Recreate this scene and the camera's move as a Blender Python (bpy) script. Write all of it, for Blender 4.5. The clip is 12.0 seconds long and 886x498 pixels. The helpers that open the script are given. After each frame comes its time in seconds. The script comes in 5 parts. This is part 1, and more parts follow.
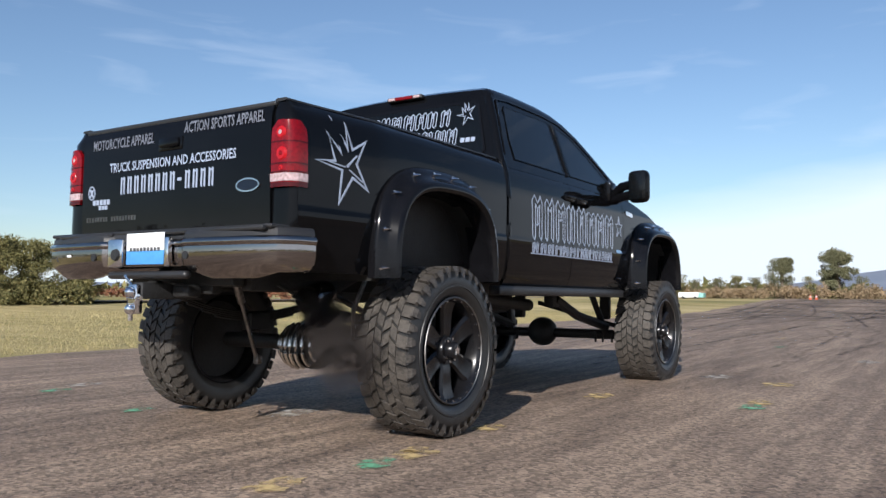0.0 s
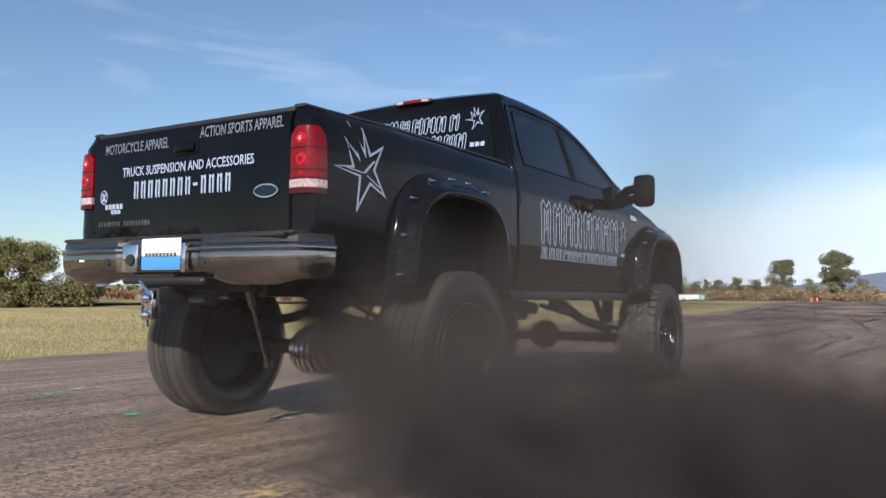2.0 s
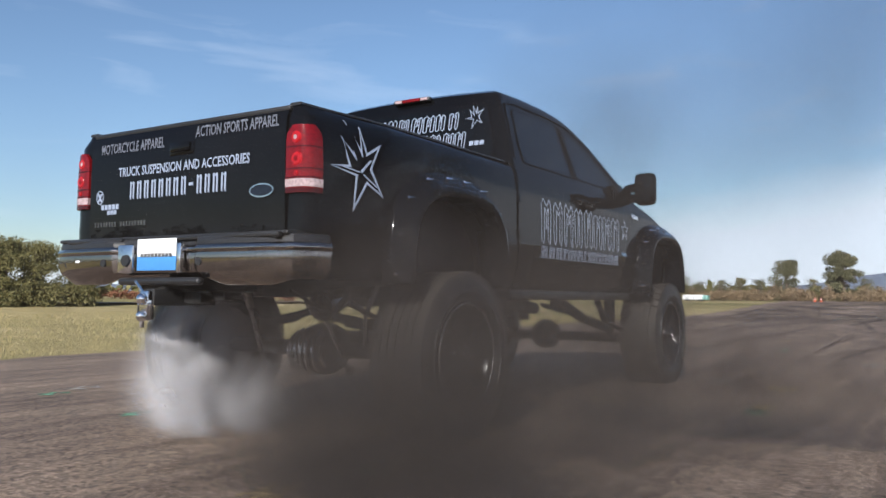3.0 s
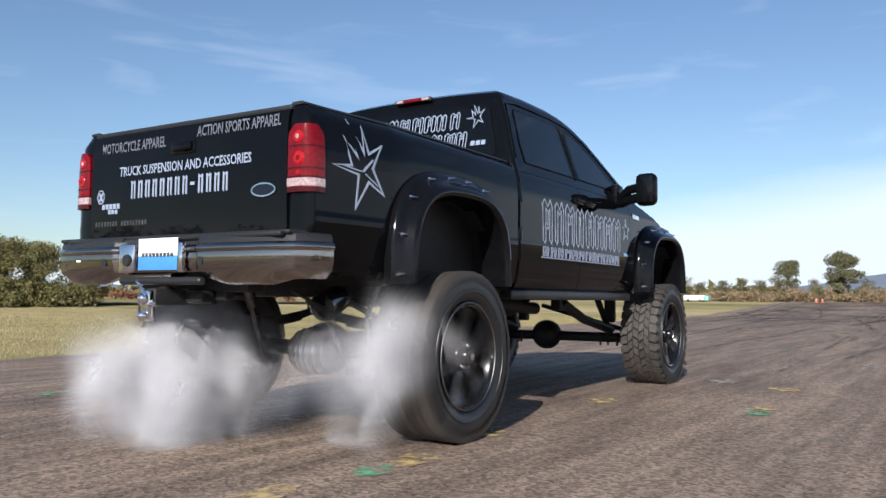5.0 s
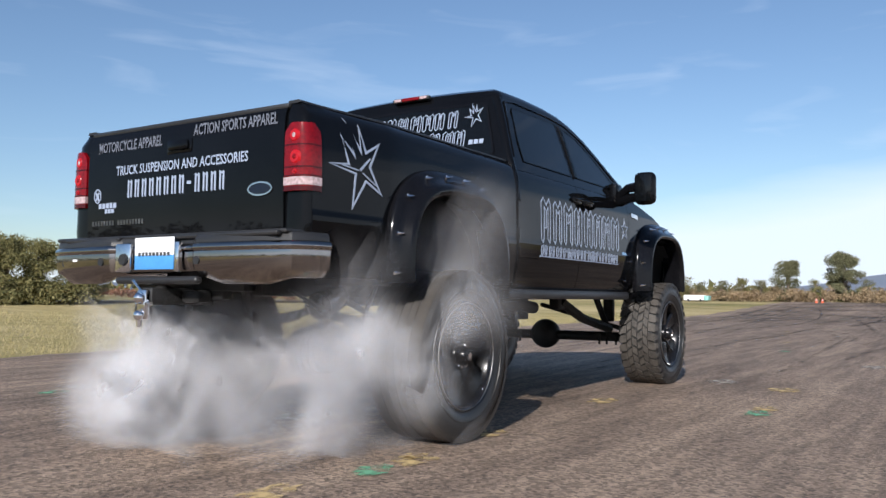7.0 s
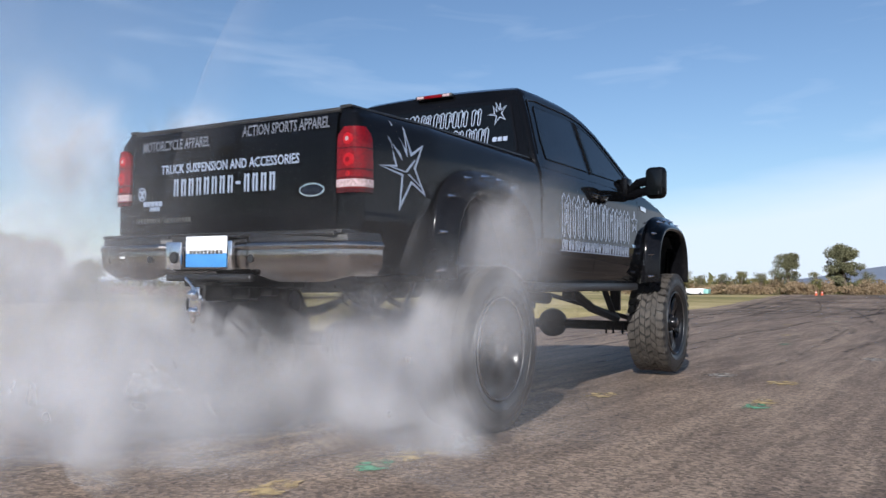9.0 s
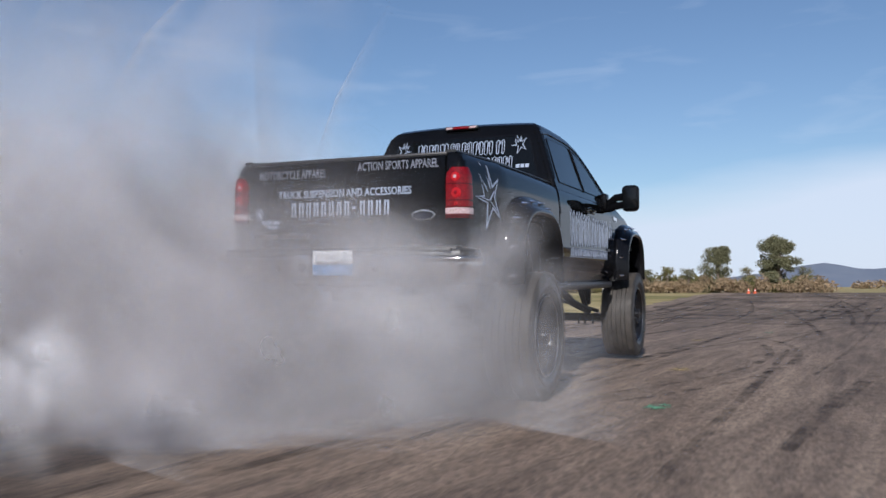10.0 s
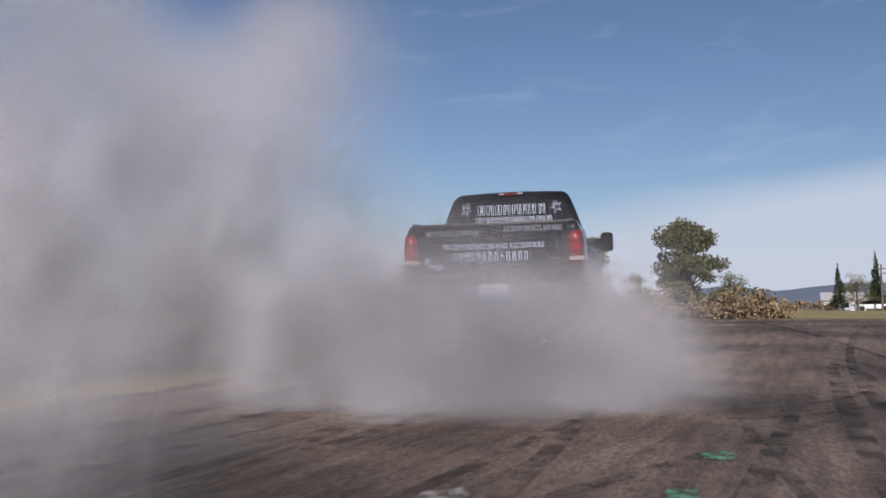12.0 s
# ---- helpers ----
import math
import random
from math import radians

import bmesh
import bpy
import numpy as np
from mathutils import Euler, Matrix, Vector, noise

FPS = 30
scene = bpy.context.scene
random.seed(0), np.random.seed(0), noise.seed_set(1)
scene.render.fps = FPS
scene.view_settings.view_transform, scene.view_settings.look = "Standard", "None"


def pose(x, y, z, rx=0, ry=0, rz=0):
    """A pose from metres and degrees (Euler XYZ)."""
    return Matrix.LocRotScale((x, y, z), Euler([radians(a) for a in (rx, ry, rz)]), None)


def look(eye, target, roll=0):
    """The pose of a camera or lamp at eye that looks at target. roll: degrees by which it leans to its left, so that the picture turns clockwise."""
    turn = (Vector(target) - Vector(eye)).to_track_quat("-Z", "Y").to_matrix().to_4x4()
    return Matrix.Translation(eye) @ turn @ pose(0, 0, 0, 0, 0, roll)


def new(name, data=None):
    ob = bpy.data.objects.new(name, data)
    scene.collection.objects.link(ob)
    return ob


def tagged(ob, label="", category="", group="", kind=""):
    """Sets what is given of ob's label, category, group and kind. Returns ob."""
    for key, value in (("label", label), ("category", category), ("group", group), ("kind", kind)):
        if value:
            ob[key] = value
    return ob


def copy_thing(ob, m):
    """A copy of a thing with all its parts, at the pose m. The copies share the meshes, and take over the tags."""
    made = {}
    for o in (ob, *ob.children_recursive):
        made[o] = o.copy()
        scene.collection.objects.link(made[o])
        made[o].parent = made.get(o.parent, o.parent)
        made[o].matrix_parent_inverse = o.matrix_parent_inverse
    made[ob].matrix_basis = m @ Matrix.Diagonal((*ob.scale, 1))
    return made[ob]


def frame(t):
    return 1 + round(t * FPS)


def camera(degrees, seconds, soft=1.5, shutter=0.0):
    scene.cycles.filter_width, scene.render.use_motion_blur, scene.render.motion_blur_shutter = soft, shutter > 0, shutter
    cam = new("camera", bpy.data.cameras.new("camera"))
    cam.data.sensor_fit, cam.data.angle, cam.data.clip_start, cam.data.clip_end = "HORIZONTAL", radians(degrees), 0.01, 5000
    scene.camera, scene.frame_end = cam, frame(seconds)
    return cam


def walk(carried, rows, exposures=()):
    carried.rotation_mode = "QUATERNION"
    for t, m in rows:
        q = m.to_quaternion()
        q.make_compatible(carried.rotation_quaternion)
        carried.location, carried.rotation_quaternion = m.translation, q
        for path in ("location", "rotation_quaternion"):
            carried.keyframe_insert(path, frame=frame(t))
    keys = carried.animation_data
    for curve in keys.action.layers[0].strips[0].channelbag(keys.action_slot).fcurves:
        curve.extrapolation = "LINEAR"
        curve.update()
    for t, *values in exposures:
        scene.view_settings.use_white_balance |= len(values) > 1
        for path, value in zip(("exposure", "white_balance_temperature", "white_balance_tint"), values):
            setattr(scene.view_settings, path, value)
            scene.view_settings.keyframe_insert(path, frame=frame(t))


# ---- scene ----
# the camera and its way
cam = camera(57.05, 12.0, soft=1.5, shutter=0.18)
CAM_ROWS = [
    (0, pose(3.757, -4.125, 0.858, 93.048, -0.245, 33.126)),
    (0.5, pose(3.781, -4.132, 0.861, 93.066, -0.189, 32.825)),
    (1, pose(3.778, -4.127, 0.860, 93.059, -0.209, 32.737)),
    (1.5, pose(3.770, -4.112, 0.873, 93.122, -0.167, 32.648)),
    (2, pose(3.758, -4.116, 0.870, 93.187, -0.249, 33.169)),
    (2.5, pose(3.736, -4.044, 0.861, 93.231, -0.257, 33.363)),
    (3, pose(3.750, -4.071, 0.869, 93.180, -0.300, 33.395)),
    (5, pose(3.740, -4.045, 0.866, 93.214, -0.328, 33.463)),
    (5.5, pose(3.736, -4.044, 0.868, 93.193, -0.382, 33.445)),
    (6, pose(3.738, -4.048, 0.867, 93.185, -0.428, 33.390)),
    (6.5, pose(3.736, -4.051, 0.868, 93.142, -0.523, 33.375)),
    (8.5, pose(3.756, -4.034, 0.878, 93.116, -0.232, 33.821)),
    (9, pose(3.761, -4.072, 0.878, 92.806, -0.079, 33.480)),
    (9.5, pose(3.439, -1.701, 0.871, 92.667, 0.050, 31.507)),
    (10, pose(2.706, 3.849, 0.873, 92.737, 0.195, 29.660)),
    (10.5, pose(1.841, 10.390, 0.875, 93.047, 0.310, 28.242)),
    (11, pose(1.029, 16.534, 0.874, 93.253, 0.370, 26.216)),
    (11.5, pose(0.282, 22.182, 0.875, 93.814, 0.366, 25.076)),
    (12, pose(-0.360, 27.038, 0.874, 94.270, 0.291, 23.875)),
]
EXPOSURES = [(0, 0.24, 6250, 11), (6.5, 0.20, 6200, 11), (8.5, 0.10, 6100, 11), (9.0, 0.06, 6050, 11), (10, -0.20, 6050, 13), (11, -0.48, 6150, 15), (12, -0.52, 6250, 17)]
walk(cam, CAM_ROWS, EXPOSURES)

# the truck: seconds, x, y, z, pitch, roll, heading
TRUCK_ROWS = [
    (0, pose(0.000, -0.000, 0.049, -0.502, 0.090, 0.000)),
    (0.5, pose(0.022, 0.015, 0.044, -0.165, 0.137, -0.058)),
    (1, pose(0.026, 0.161, 0.044, -0.568, 0.265, 0.128)),
    (1.5, pose(0.029, 0.113, 0.050, -0.101, 0.224, 0.240)),
    (2, pose(0.065, 0.040, 0.044, -0.408, 0.262, 0.907)),
    (2.5, pose(0.058, 0.063, 0.040, -0.198, 0.209, 1.049)),
    (3, pose(0.057, 0.039, 0.040, -0.271, 0.122, 0.857)),
    (5, pose(0.057, 0.056, 0.040, -0.302, 0.103, 0.980)),
    (5.5, pose(0.061, 0.053, 0.040, -0.260, 0.045, 1.035)),
    (6, pose(0.058, 0.056, 0.040, -0.274, -0.040, 0.930)),
    (6.5, pose(0.052, 0.050, 0.040, -0.235, -0.083, 0.964)),
    (8.5, pose(0.097, -0.005, 0.048, 0.082, 0.213, 1.539)),
    (9, pose(0.143, 0.266, 0.061, 0.293, 0.595, 2.565)),
    (9.5, pose(-0.148, 3.174, 0.040, 0.538, 0.661, 4.687)),
    (10, pose(-0.893, 9.680, 0.040, 0.789, 0.589, 6.169)),
    (10.5, pose(-1.704, 16.989, 0.040, 0.983, 0.391, 8.147)),
    (11, pose(-2.390, 24.144, 0.040, 0.949, -0.605, 10.036)),
    (11.5, pose(-3.000, 30.414, 0.040, 0.993, -0.995, 12.648)),
    (12, pose(-3.617, 36.284, 0.040, 0.905, -0.919, 13.466)),
]

# sky, sun
SUN_AZ, SUN_EL = 163.0, 27.5
world = bpy.data.worlds.new("sky")
scene.world = world
world.use_nodes = True
wn, wl = world.node_tree.nodes, world.node_tree.links
wn.clear()
out = wn.new("ShaderNodeOutputWorld")
back = wn.new("ShaderNodeBackground")
sky = wn.new("ShaderNodeTexSky")
sky.sky_type, sky.sun_disc = "NISHITA", False
sky.sun_elevation, sky.sun_rotation = radians(SUN_EL), radians(SUN_AZ)
sky.air_density, sky.dust_density, sky.ozone_density = 1.0, 0.5, 2.8
coord = wn.new("ShaderNodeTexCoord")
sep = wn.new("ShaderNodeSeparateXYZ")
wl.new(coord.outputs["Generated"], sep.inputs[0])


def wmath(op, a, b=0.0, clamp=False):
    n = wn.new("ShaderNodeMath")
    n.operation, n.use_clamp = op, clamp
    for i, v in enumerate((a, b)):
        if isinstance(v, (int, float)):
            n.inputs[i].default_value = v
        else:
            wl.new(v, n.inputs[i])
    return n.outputs[0]


# a bank of high thin cloud low over the horizon, higher to the east, and faint wisps above it
stretch = wn.new("ShaderNodeMapping")
stretch.inputs["Scale"].default_value = (2.0, 2.0, 9.0)
wl.new(coord.outputs["Generated"], stretch.inputs[0])
cloud = wn.new("ShaderNodeTexNoise")
cloud.inputs["Scale"].default_value, cloud.inputs["Detail"].default_value = 1.6, 7.0
cloud.inputs["Roughness"].default_value = 0.5
wl.new(stretch.outputs[0], cloud.inputs[0])
top = wmath("ADD", wmath("MULTIPLY", sep.outputs["X"], 0.13), 0.158)
edge = wmath("SUBTRACT", wmath("ADD", top, wmath("MULTIPLY", wmath("SUBTRACT", cloud.outputs[0], 0.5), 0.06)), sep.outputs["Z"])
bank = wmath("MULTIPLY", wmath("MULTIPLY", edge, 20.0, True), 0.90)
wisp_map = wn.new("ShaderNodeMapping")
wisp_map.inputs["Scale"].default_value = (3.0, 1.6, 14.0)
wisp_map.inputs["Rotation"].default_value = (0.1, 0.25, 0.5)
wl.new(coord.outputs["Generated"], wisp_map.inputs[0])
wisp = wn.new("ShaderNodeTexNoise")
wisp.inputs["Scale"].default_value, wisp.inputs["Detail"].default_value = 2.2, 9.0
wisp.inputs["Distortion"].default_value = 0.6
wl.new(wisp_map.outputs[0], wisp.inputs[0])
wisps = wmath("MULTIPLY", wmath("SUBTRACT", wisp.outputs[0], 0.57), 0.8, True)
cover = wmath("MAXIMUM", bank, wisps, True)
mixc = wn.new("ShaderNodeMix")
mixc.data_type = "RGBA"
wl.new(cover, mixc.inputs[0])
wl.new(sky.outputs[0], mixc.inputs[6])
mixc.inputs[7].default_value = (7.6, 8.4, 9.4, 1)
wl.new(mixc.outputs[2], back.inputs[0])
back.inputs[1].default_value = 0.105
wl.new(back.outputs[0], out.inputs[0])

sun = new("sun", bpy.data.lights.new("sun", "SUN"))
sun.data.energy, sun.data.angle, sun.data.color = 5.4, radians(0.55), (1.0, 0.94, 0.86)
az, el = radians(SUN_AZ), radians(SUN_EL)
sun_way = Vector((math.sin(az) * math.cos(el), math.cos(az) * math.cos(el), math.sin(el)))
sun.matrix_basis = look(sun_way * 60, (0, 0, 0))
scene.cycles.transparent_max_bounces = 128


# ---- materials ----
def material(name, color, rough=0.6, metal=0.0, vary=0.15, scale=8.0, fine=60.0, bump=0.0, coat=0.0, spec=0.5, second=None):
    """A surface with blotches at one scale and grain at a finer one."""
    m = bpy.data.materials.new(name)
    m.use_nodes = True
    n, l = m.node_tree.nodes, m.node_tree.links
    b = n["Principled BSDF"]
    b.inputs["Roughness"].default_value, b.inputs["Metallic"].default_value = rough, metal
    b.inputs["Specular IOR Level"].default_value = spec
    b.inputs["Coat Weight"].default_value, b.inputs["Coat Roughness"].default_value = coat, 0.03
    tc = n.new("ShaderNodeTexCoord")
    big, small = n.new("ShaderNodeTexNoise"), n.new("ShaderNodeTexNoise")
    big.inputs["Scale"].default_value, big.inputs["Detail"].default_value = scale, 4.0
    small.inputs["Scale"].default_value, small.inputs["Detail"].default_value = fine, 3.0
    l.new(tc.outputs["Object"], big.inputs[0])
    l.new(tc.outputs["Object"], small.inputs[0])
    add = n.new("ShaderNodeMath")
    add.operation = "ADD"
    l.new(big.outputs[0], add.inputs[0])
    l.new(small.outputs[0], add.inputs[1])
    ramp = n.new("ShaderNodeValToRGB")
    ramp.color_ramp.elements[0].position, ramp.color_ramp.elements[1].position = 0.35, 0.65
    dark = [c * (1 - vary) for c in color]
    light = second or [min(1, c * (1 + vary)) for c in color]
    ramp.color_ramp.elements[0].color, ramp.color_ramp.elements[1].color = (*dark, 1), (*light, 1)
    half = n.new("ShaderNodeMath")
    half.operation = "MULTIPLY"
    half.inputs[1].default_value = 0.5
    l.new(add.outputs[0], half.inputs[0])
    l.new(half.outputs[0], ramp.inputs[0])
    l.new(ramp.outputs[0], b.inputs["Base Color"])
    if bump:
        bn = n.new("ShaderNodeBump")
        bn.inputs["Strength"].default_value, bn.inputs["Distance"].default_value = bump, 0.01
        l.new(small.outputs[0], bn.inputs["Height"])
        l.new(bn.outputs[0], b.inputs["Normal"])
    return m


def glass(name, color, alpha):
    """Tinted glass: gloss over a see-through tint."""
    m = bpy.data.materials.new(name)
    m.use_nodes = True
    b = m.node_tree.nodes["Principled BSDF"]
    b.inputs["Base Color"].default_value = (*color, 1)
    b.inputs["Roughness"].default_value = 0.02
    b.inputs["Specular IOR Level"].default_value = 0.3
    b.inputs["Alpha"].default_value = alpha
    return m


BLACK = material("black_paint", (0.0035, 0.0037, 0.0045), 0.03, vary=0.3, scale=3, fine=120, spec=0.17)
TRIM = material("black_plastic", (0.018, 0.018, 0.019), 0.42, vary=0.2, fine=300, bump=0.1)
FLARE = material("flare_plastic", (0.005, 0.005, 0.006), 0.09, vary=0.3, fine=200, spec=0.22)
RUBBER = material("tyre_rubber", (0.034, 0.030, 0.027), 0.62, vary=0.4, scale=12, fine=90, bump=0.5, second=(0.085, 0.074, 0.063))
SIDEWALL = material("sidewall_rubber", (0.014, 0.014, 0.014), 0.42, vary=0.3, scale=14, fine=150, bump=0.1)
RIM = material("black_alloy", (0.007, 0.007, 0.008), 0.24, vary=0.3, spec=0.35)
CHROME = material("chrome", (0.75, 0.75, 0.77), 0.06, 1.0, vary=0.06)
BUMPER = material("black_chrome", (0.31, 0.285, 0.27), 0.09, 1.0, vary=0.04, scale=3)
STEEL = material("dull_steel", (0.24, 0.23, 0.22), 0.42, 1.0, vary=0.35, scale=20)
UNDER = material("underbody", (0.012, 0.012, 0.012), 0.6, vary=0.5, scale=10, bump=0.3)
VINYL = material("silver_vinyl", (0.28, 0.33, 0.43), 0.4, 0.0, vary=0.08)
GREY_VINYL = material("grey_vinyl", (0.12, 0.13, 0.16), 0.45, vary=0.3, scale=40)
WHITE = material("white_sign", (0.78, 0.8, 0.82), 0.5, vary=0.05)
BLUE = material("blue_sign", (0.07, 0.27, 0.62), 0.4, vary=0.08)
RED = material("red_lens", (0.15, 0.0015, 0.004), 0.10, vary=0.25, scale=30, spec=0.35)
DEEP_RED = material("deep_red_lens", (0.05, 0.001, 0.002), 0.12, vary=0.15, scale=30, spec=0.35)
BRIGHT_RED = material("bright_red_lens", (0.36, 0.006, 0.010), 0.2, vary=0.1, scale=30, spec=0.4)
LENS = material("clear_lens", (0.42, 0.30, 0.30), 0.12, vary=0.3, scale=60, coat=1.0)
TINT = glass("tinted_glass", (0.004, 0.005, 0.006), 0.93)


def ground_material(name, stops, scales, bump, dist, rough=0.9, stretch=(1, 1, 1), streak=0.0, specks=None):
    m = bpy.data.materials.new(name)
    m.use_nodes = True
    n, l = m.node_tree.nodes, m.node_tree.links
    b = n["Principled BSDF"]
    b.inputs["Roughness"].default_value = rough
    b.inputs["Specular IOR Level"].default_value = 0.25
    tc = n.new("ShaderNodeTexCoord")
    mp = n.new("ShaderNodeMapping")
    mp.inputs["Scale"].default_value = stretch
    l.new(tc.outputs["Object"], mp.inputs[0])
    total = None
    heights = []
    for s, w, st in scales:
        t = n.new("ShaderNodeTexNoise")
        t.inputs["Scale"].default_value, t.inputs["Detail"].default_value = s, 6.0
        t.inputs["Roughness"].default_value = 0.62
        l.new((mp if st else tc).outputs["Vector" if st else "Object"], t.inputs[0])
        mul = n.new("ShaderNodeMath")
        mul.operation = "MULTIPLY"
        mul.inputs[1].default_value = w
        l.new(t.outputs[0], mul.inputs[0])
        if total is None:
            total = mul.outputs[0]
        else:
            a = n.new("ShaderNodeMath")
            a.operation = "ADD"
            l.new(total, a.inputs[0])
            l.new(mul.outputs[0], a.inputs[1])
            total = a.outputs[0]
        heights.append(t.outputs[0])
    ramp = n.new("ShaderNodeValToRGB")
    els = ramp.color_ramp.elements
    while len(els) < len(stops):
        els.new(0.5)
    for e, (p, c) in zip(els, stops):
        e.position, e.color = p, (*c, 1)
    l.new(total, ramp.inputs[0])
    colour = ramp.outputs[0]
    if specks:
        v = n.new("ShaderNodeTexVoronoi")
        v.inputs["Scale"].default_value = specks
        l.new(tc.outputs["Object"], v.inputs[0])
        sepc = n.new("ShaderNodeSeparateColor")
        l.new(v.outputs["Color"], sepc.inputs[0])
        mx = n.new("ShaderNodeMix")
        mx.data_type, mx.blend_type = "RGBA", "MULTIPLY"
        mx.inputs[0].default_value = 1.0
        r2 = n.new("ShaderNodeValToRGB")
        r2.color_ramp.elements[0].color, r2.color_ramp.elements[1].color = (0.55, 0.55, 0.55, 1), (1.6, 1.55, 1.5, 1)
        l.new(sepc.outputs[0], r2.inputs[0])
        l.new(colour, mx.inputs[6])
        l.new(r2.outputs[0], mx.inputs[7])
        colour = mx.outputs[2]
    l.new(colour, b.inputs["Base Color"])
    bn = n.new("ShaderNodeBump")
    bn.inputs["Strength"].default_value, bn.inputs["Distance"].default_value = bump, dist
    l.new(heights[-1], bn.inputs["Height"])
    l.new(bn.outputs[0], b.inputs["Normal"])
    return m


ASPHALT = ground_material("asphalt", [(0.39, (0.095, 0.070, 0.055)), (0.5, (0.200, 0.151, 0.116)), (0.63, (0.35, 0.268, 0.20))],
                          [(0.30, 0.36, True), (2.6, 0.38, True), (45.0, 0.26, False)], 0.8, 0.014, 0.8, (2.2, 0.22, 1), specks=48.0)
FIELD = ground_material("dry_grass", [(0.38, (0.17, 0.165, 0.055)), (0.5, (0.38, 0.305, 0.135)), (0.64, (0.58, 0.46, 0.25))],
                        [(0.16, 0.5, True), (1.4, 0.25, True), (14.0, 0.25, False)], 0.8, 0.08, 1.0, (0.25, 1.2, 1))


# ---- mesh tools ----
def part(name, bm, mat, parent=None, label="", smooth=40):
    """Links a bmesh as one mesh object, under a thing or a part."""
    bmesh.ops.recalc_face_normals(bm, faces=bm.faces)
    me = bpy.data.meshes.new(name)
    if smooth:
        lim = radians(smooth)
        for f in bm.faces:
            f.smooth = True
        for e in bm.edges:
            if len(e.link_faces) == 2 and e.calc_face_angle(0) > lim:
                e.smooth = False
    bm.to_mesh(me)
    bm.free()
    for m in mat if isinstance(mat, (list, tuple)) else [mat]:
        me.materials.append(m)
    ob = new(name, me)
    if parent:
        ob.parent = parent
    if label:
        ob["label"] = label
    return ob


def box(bm, c, s, bevel=0.0, m=None, seg=2):
    r = bmesh.ops.create_cube(bm, size=1.0)
    vs = r["verts"]
    bmesh.ops.scale(bm, vec=s, verts=vs)
    if bevel:
        es = list({e for v in vs for e in v.link_edges})
        r = bmesh.ops.bevel(bm, geom=es, offset=bevel, segments=seg, affect="EDGES", profile=0.5)
        vs = list({v for f in r["faces"] for v in f.verts} | {v for v in vs if v.is_valid})
    if m:
        bmesh.ops.transform(bm, matrix=m, verts=vs)
    bmesh.ops.translate(bm, vec=c, verts=vs)
    return vs


def tube(bm, a, b, r, r2=None, seg=12):
    a, b = Vector(a), Vector(b)
    d = b - a
    m = Matrix.Translation((a + b) / 2) @ d.to_track_quat("Z", "Y").to_matrix().to_4x4()
    return bmesh.ops.create_cone(bm, cap_ends=True, segments=seg, radius1=r, radius2=r if r2 is None else r2, depth=d.length, matrix=m)["verts"]


def pipe(bm, pts, r, seg=10):
    """A round bar through points."""
    rings = []
    n = len(pts)
    pts = [Vector(p) for p in pts]
    for i, p in enumerate(pts):
        d = (pts[min(i + 1, n - 1)] - pts[max(i - 1, 0)]).normalized()
        q = d.to_track_quat("Z", "Y")
        rings.append([bm.verts.new(p + q @ Vector((r * math.cos(k * 2 * math.pi / seg), r * math.sin(k * 2 * math.pi / seg), 0))) for k in range(seg)])
    skin(bm, rings, True)
    bm.faces.new(rings[0])
    bm.faces.new(rings[-1])


def skin(bm, rings, closed=False):
    for a, b in zip(rings, rings[1:]):
        n = len(a)
        for k in range(n if closed else n - 1):
            q = [a[k], a[(k + 1) % n], b[(k + 1) % n], b[k]]
            if len({v.co.to_tuple(6) for v in q}) >= 3:
                try:
                    bm.faces.new(q)
                except ValueError:
                    pass


def spin(bm, prof, seg, axis="x"):
    """Turns a profile of (along, radius) round the x axis."""
    rings = []
    for a, r in prof:
        rings.append([bm.verts.new((a, r * math.sin(k * 2 * math.pi / seg), r * math.cos(k * 2 * math.pi / seg))) for k in range(seg)])
    skin(bm, rings, True)
    return rings


def solid(bm, t):
    """Gives an open skin a thickness, inwards."""
    bmesh.ops.recalc_face_normals(bm, faces=bm.faces)
    bmesh.ops.solidify(bm, geom=list(bm.faces), thickness=t)


def lerp(table, v):
    for (a, x), (b, y) in zip(table, table[1:]):
        if v <= b:
            return x + (y - x) * max(0.0, (v - a)) / (b - a)
    return table[-1][1]


def plate(bm, pts, where, thick=0.003, way=None):
    """A flat piece of outline pts (u, v); where(u, v, h) gives its place at height h off the surface."""
    low = [bm.verts.new(where(u, v, 0.0)) for u, v in pts]
    high = [bm.verts.new(where(u, v, thick)) for u, v in pts]
    n = len(pts)
    bm.faces.new(high)
    bm.faces.new(low[::-1])
    for k in range(n):
        bm.faces.new((low[k], low[(k + 1) % n], high[(k + 1) % n], high[k]))


def outline(bm, pts, where, w, thick=0.003):
    """A closed line of width w along pts."""
    n = len(pts)
    area = sum(pts[k][0] * pts[(k + 1) % n][1] - pts[(k + 1) % n][0] * pts[k][1] for k in range(n))
    sgn = 1 if area > 0 else -1
    ins = []
    for k in range(n):
        p, q, r = Vector(pts[k - 1]), Vector(pts[k]), Vector(pts[(k + 1) % n])
        d1, d2 = (q - p).normalized(), (r - q).normalized()
        n1, n2 = Vector((-d1.y, d1.x)) * sgn, Vector((-d2.y, d2.x)) * sgn
        b = n1 + n2
        b = b / max(b.length_squared, 0.4) * 2 * w
        ins.append(q + b * 1.0)
    for k in range(n):
        j = (k + 1) % n
        plate(bm, [pts[k], pts[j], tuple(ins[j]), tuple(ins[k])], where, thick)


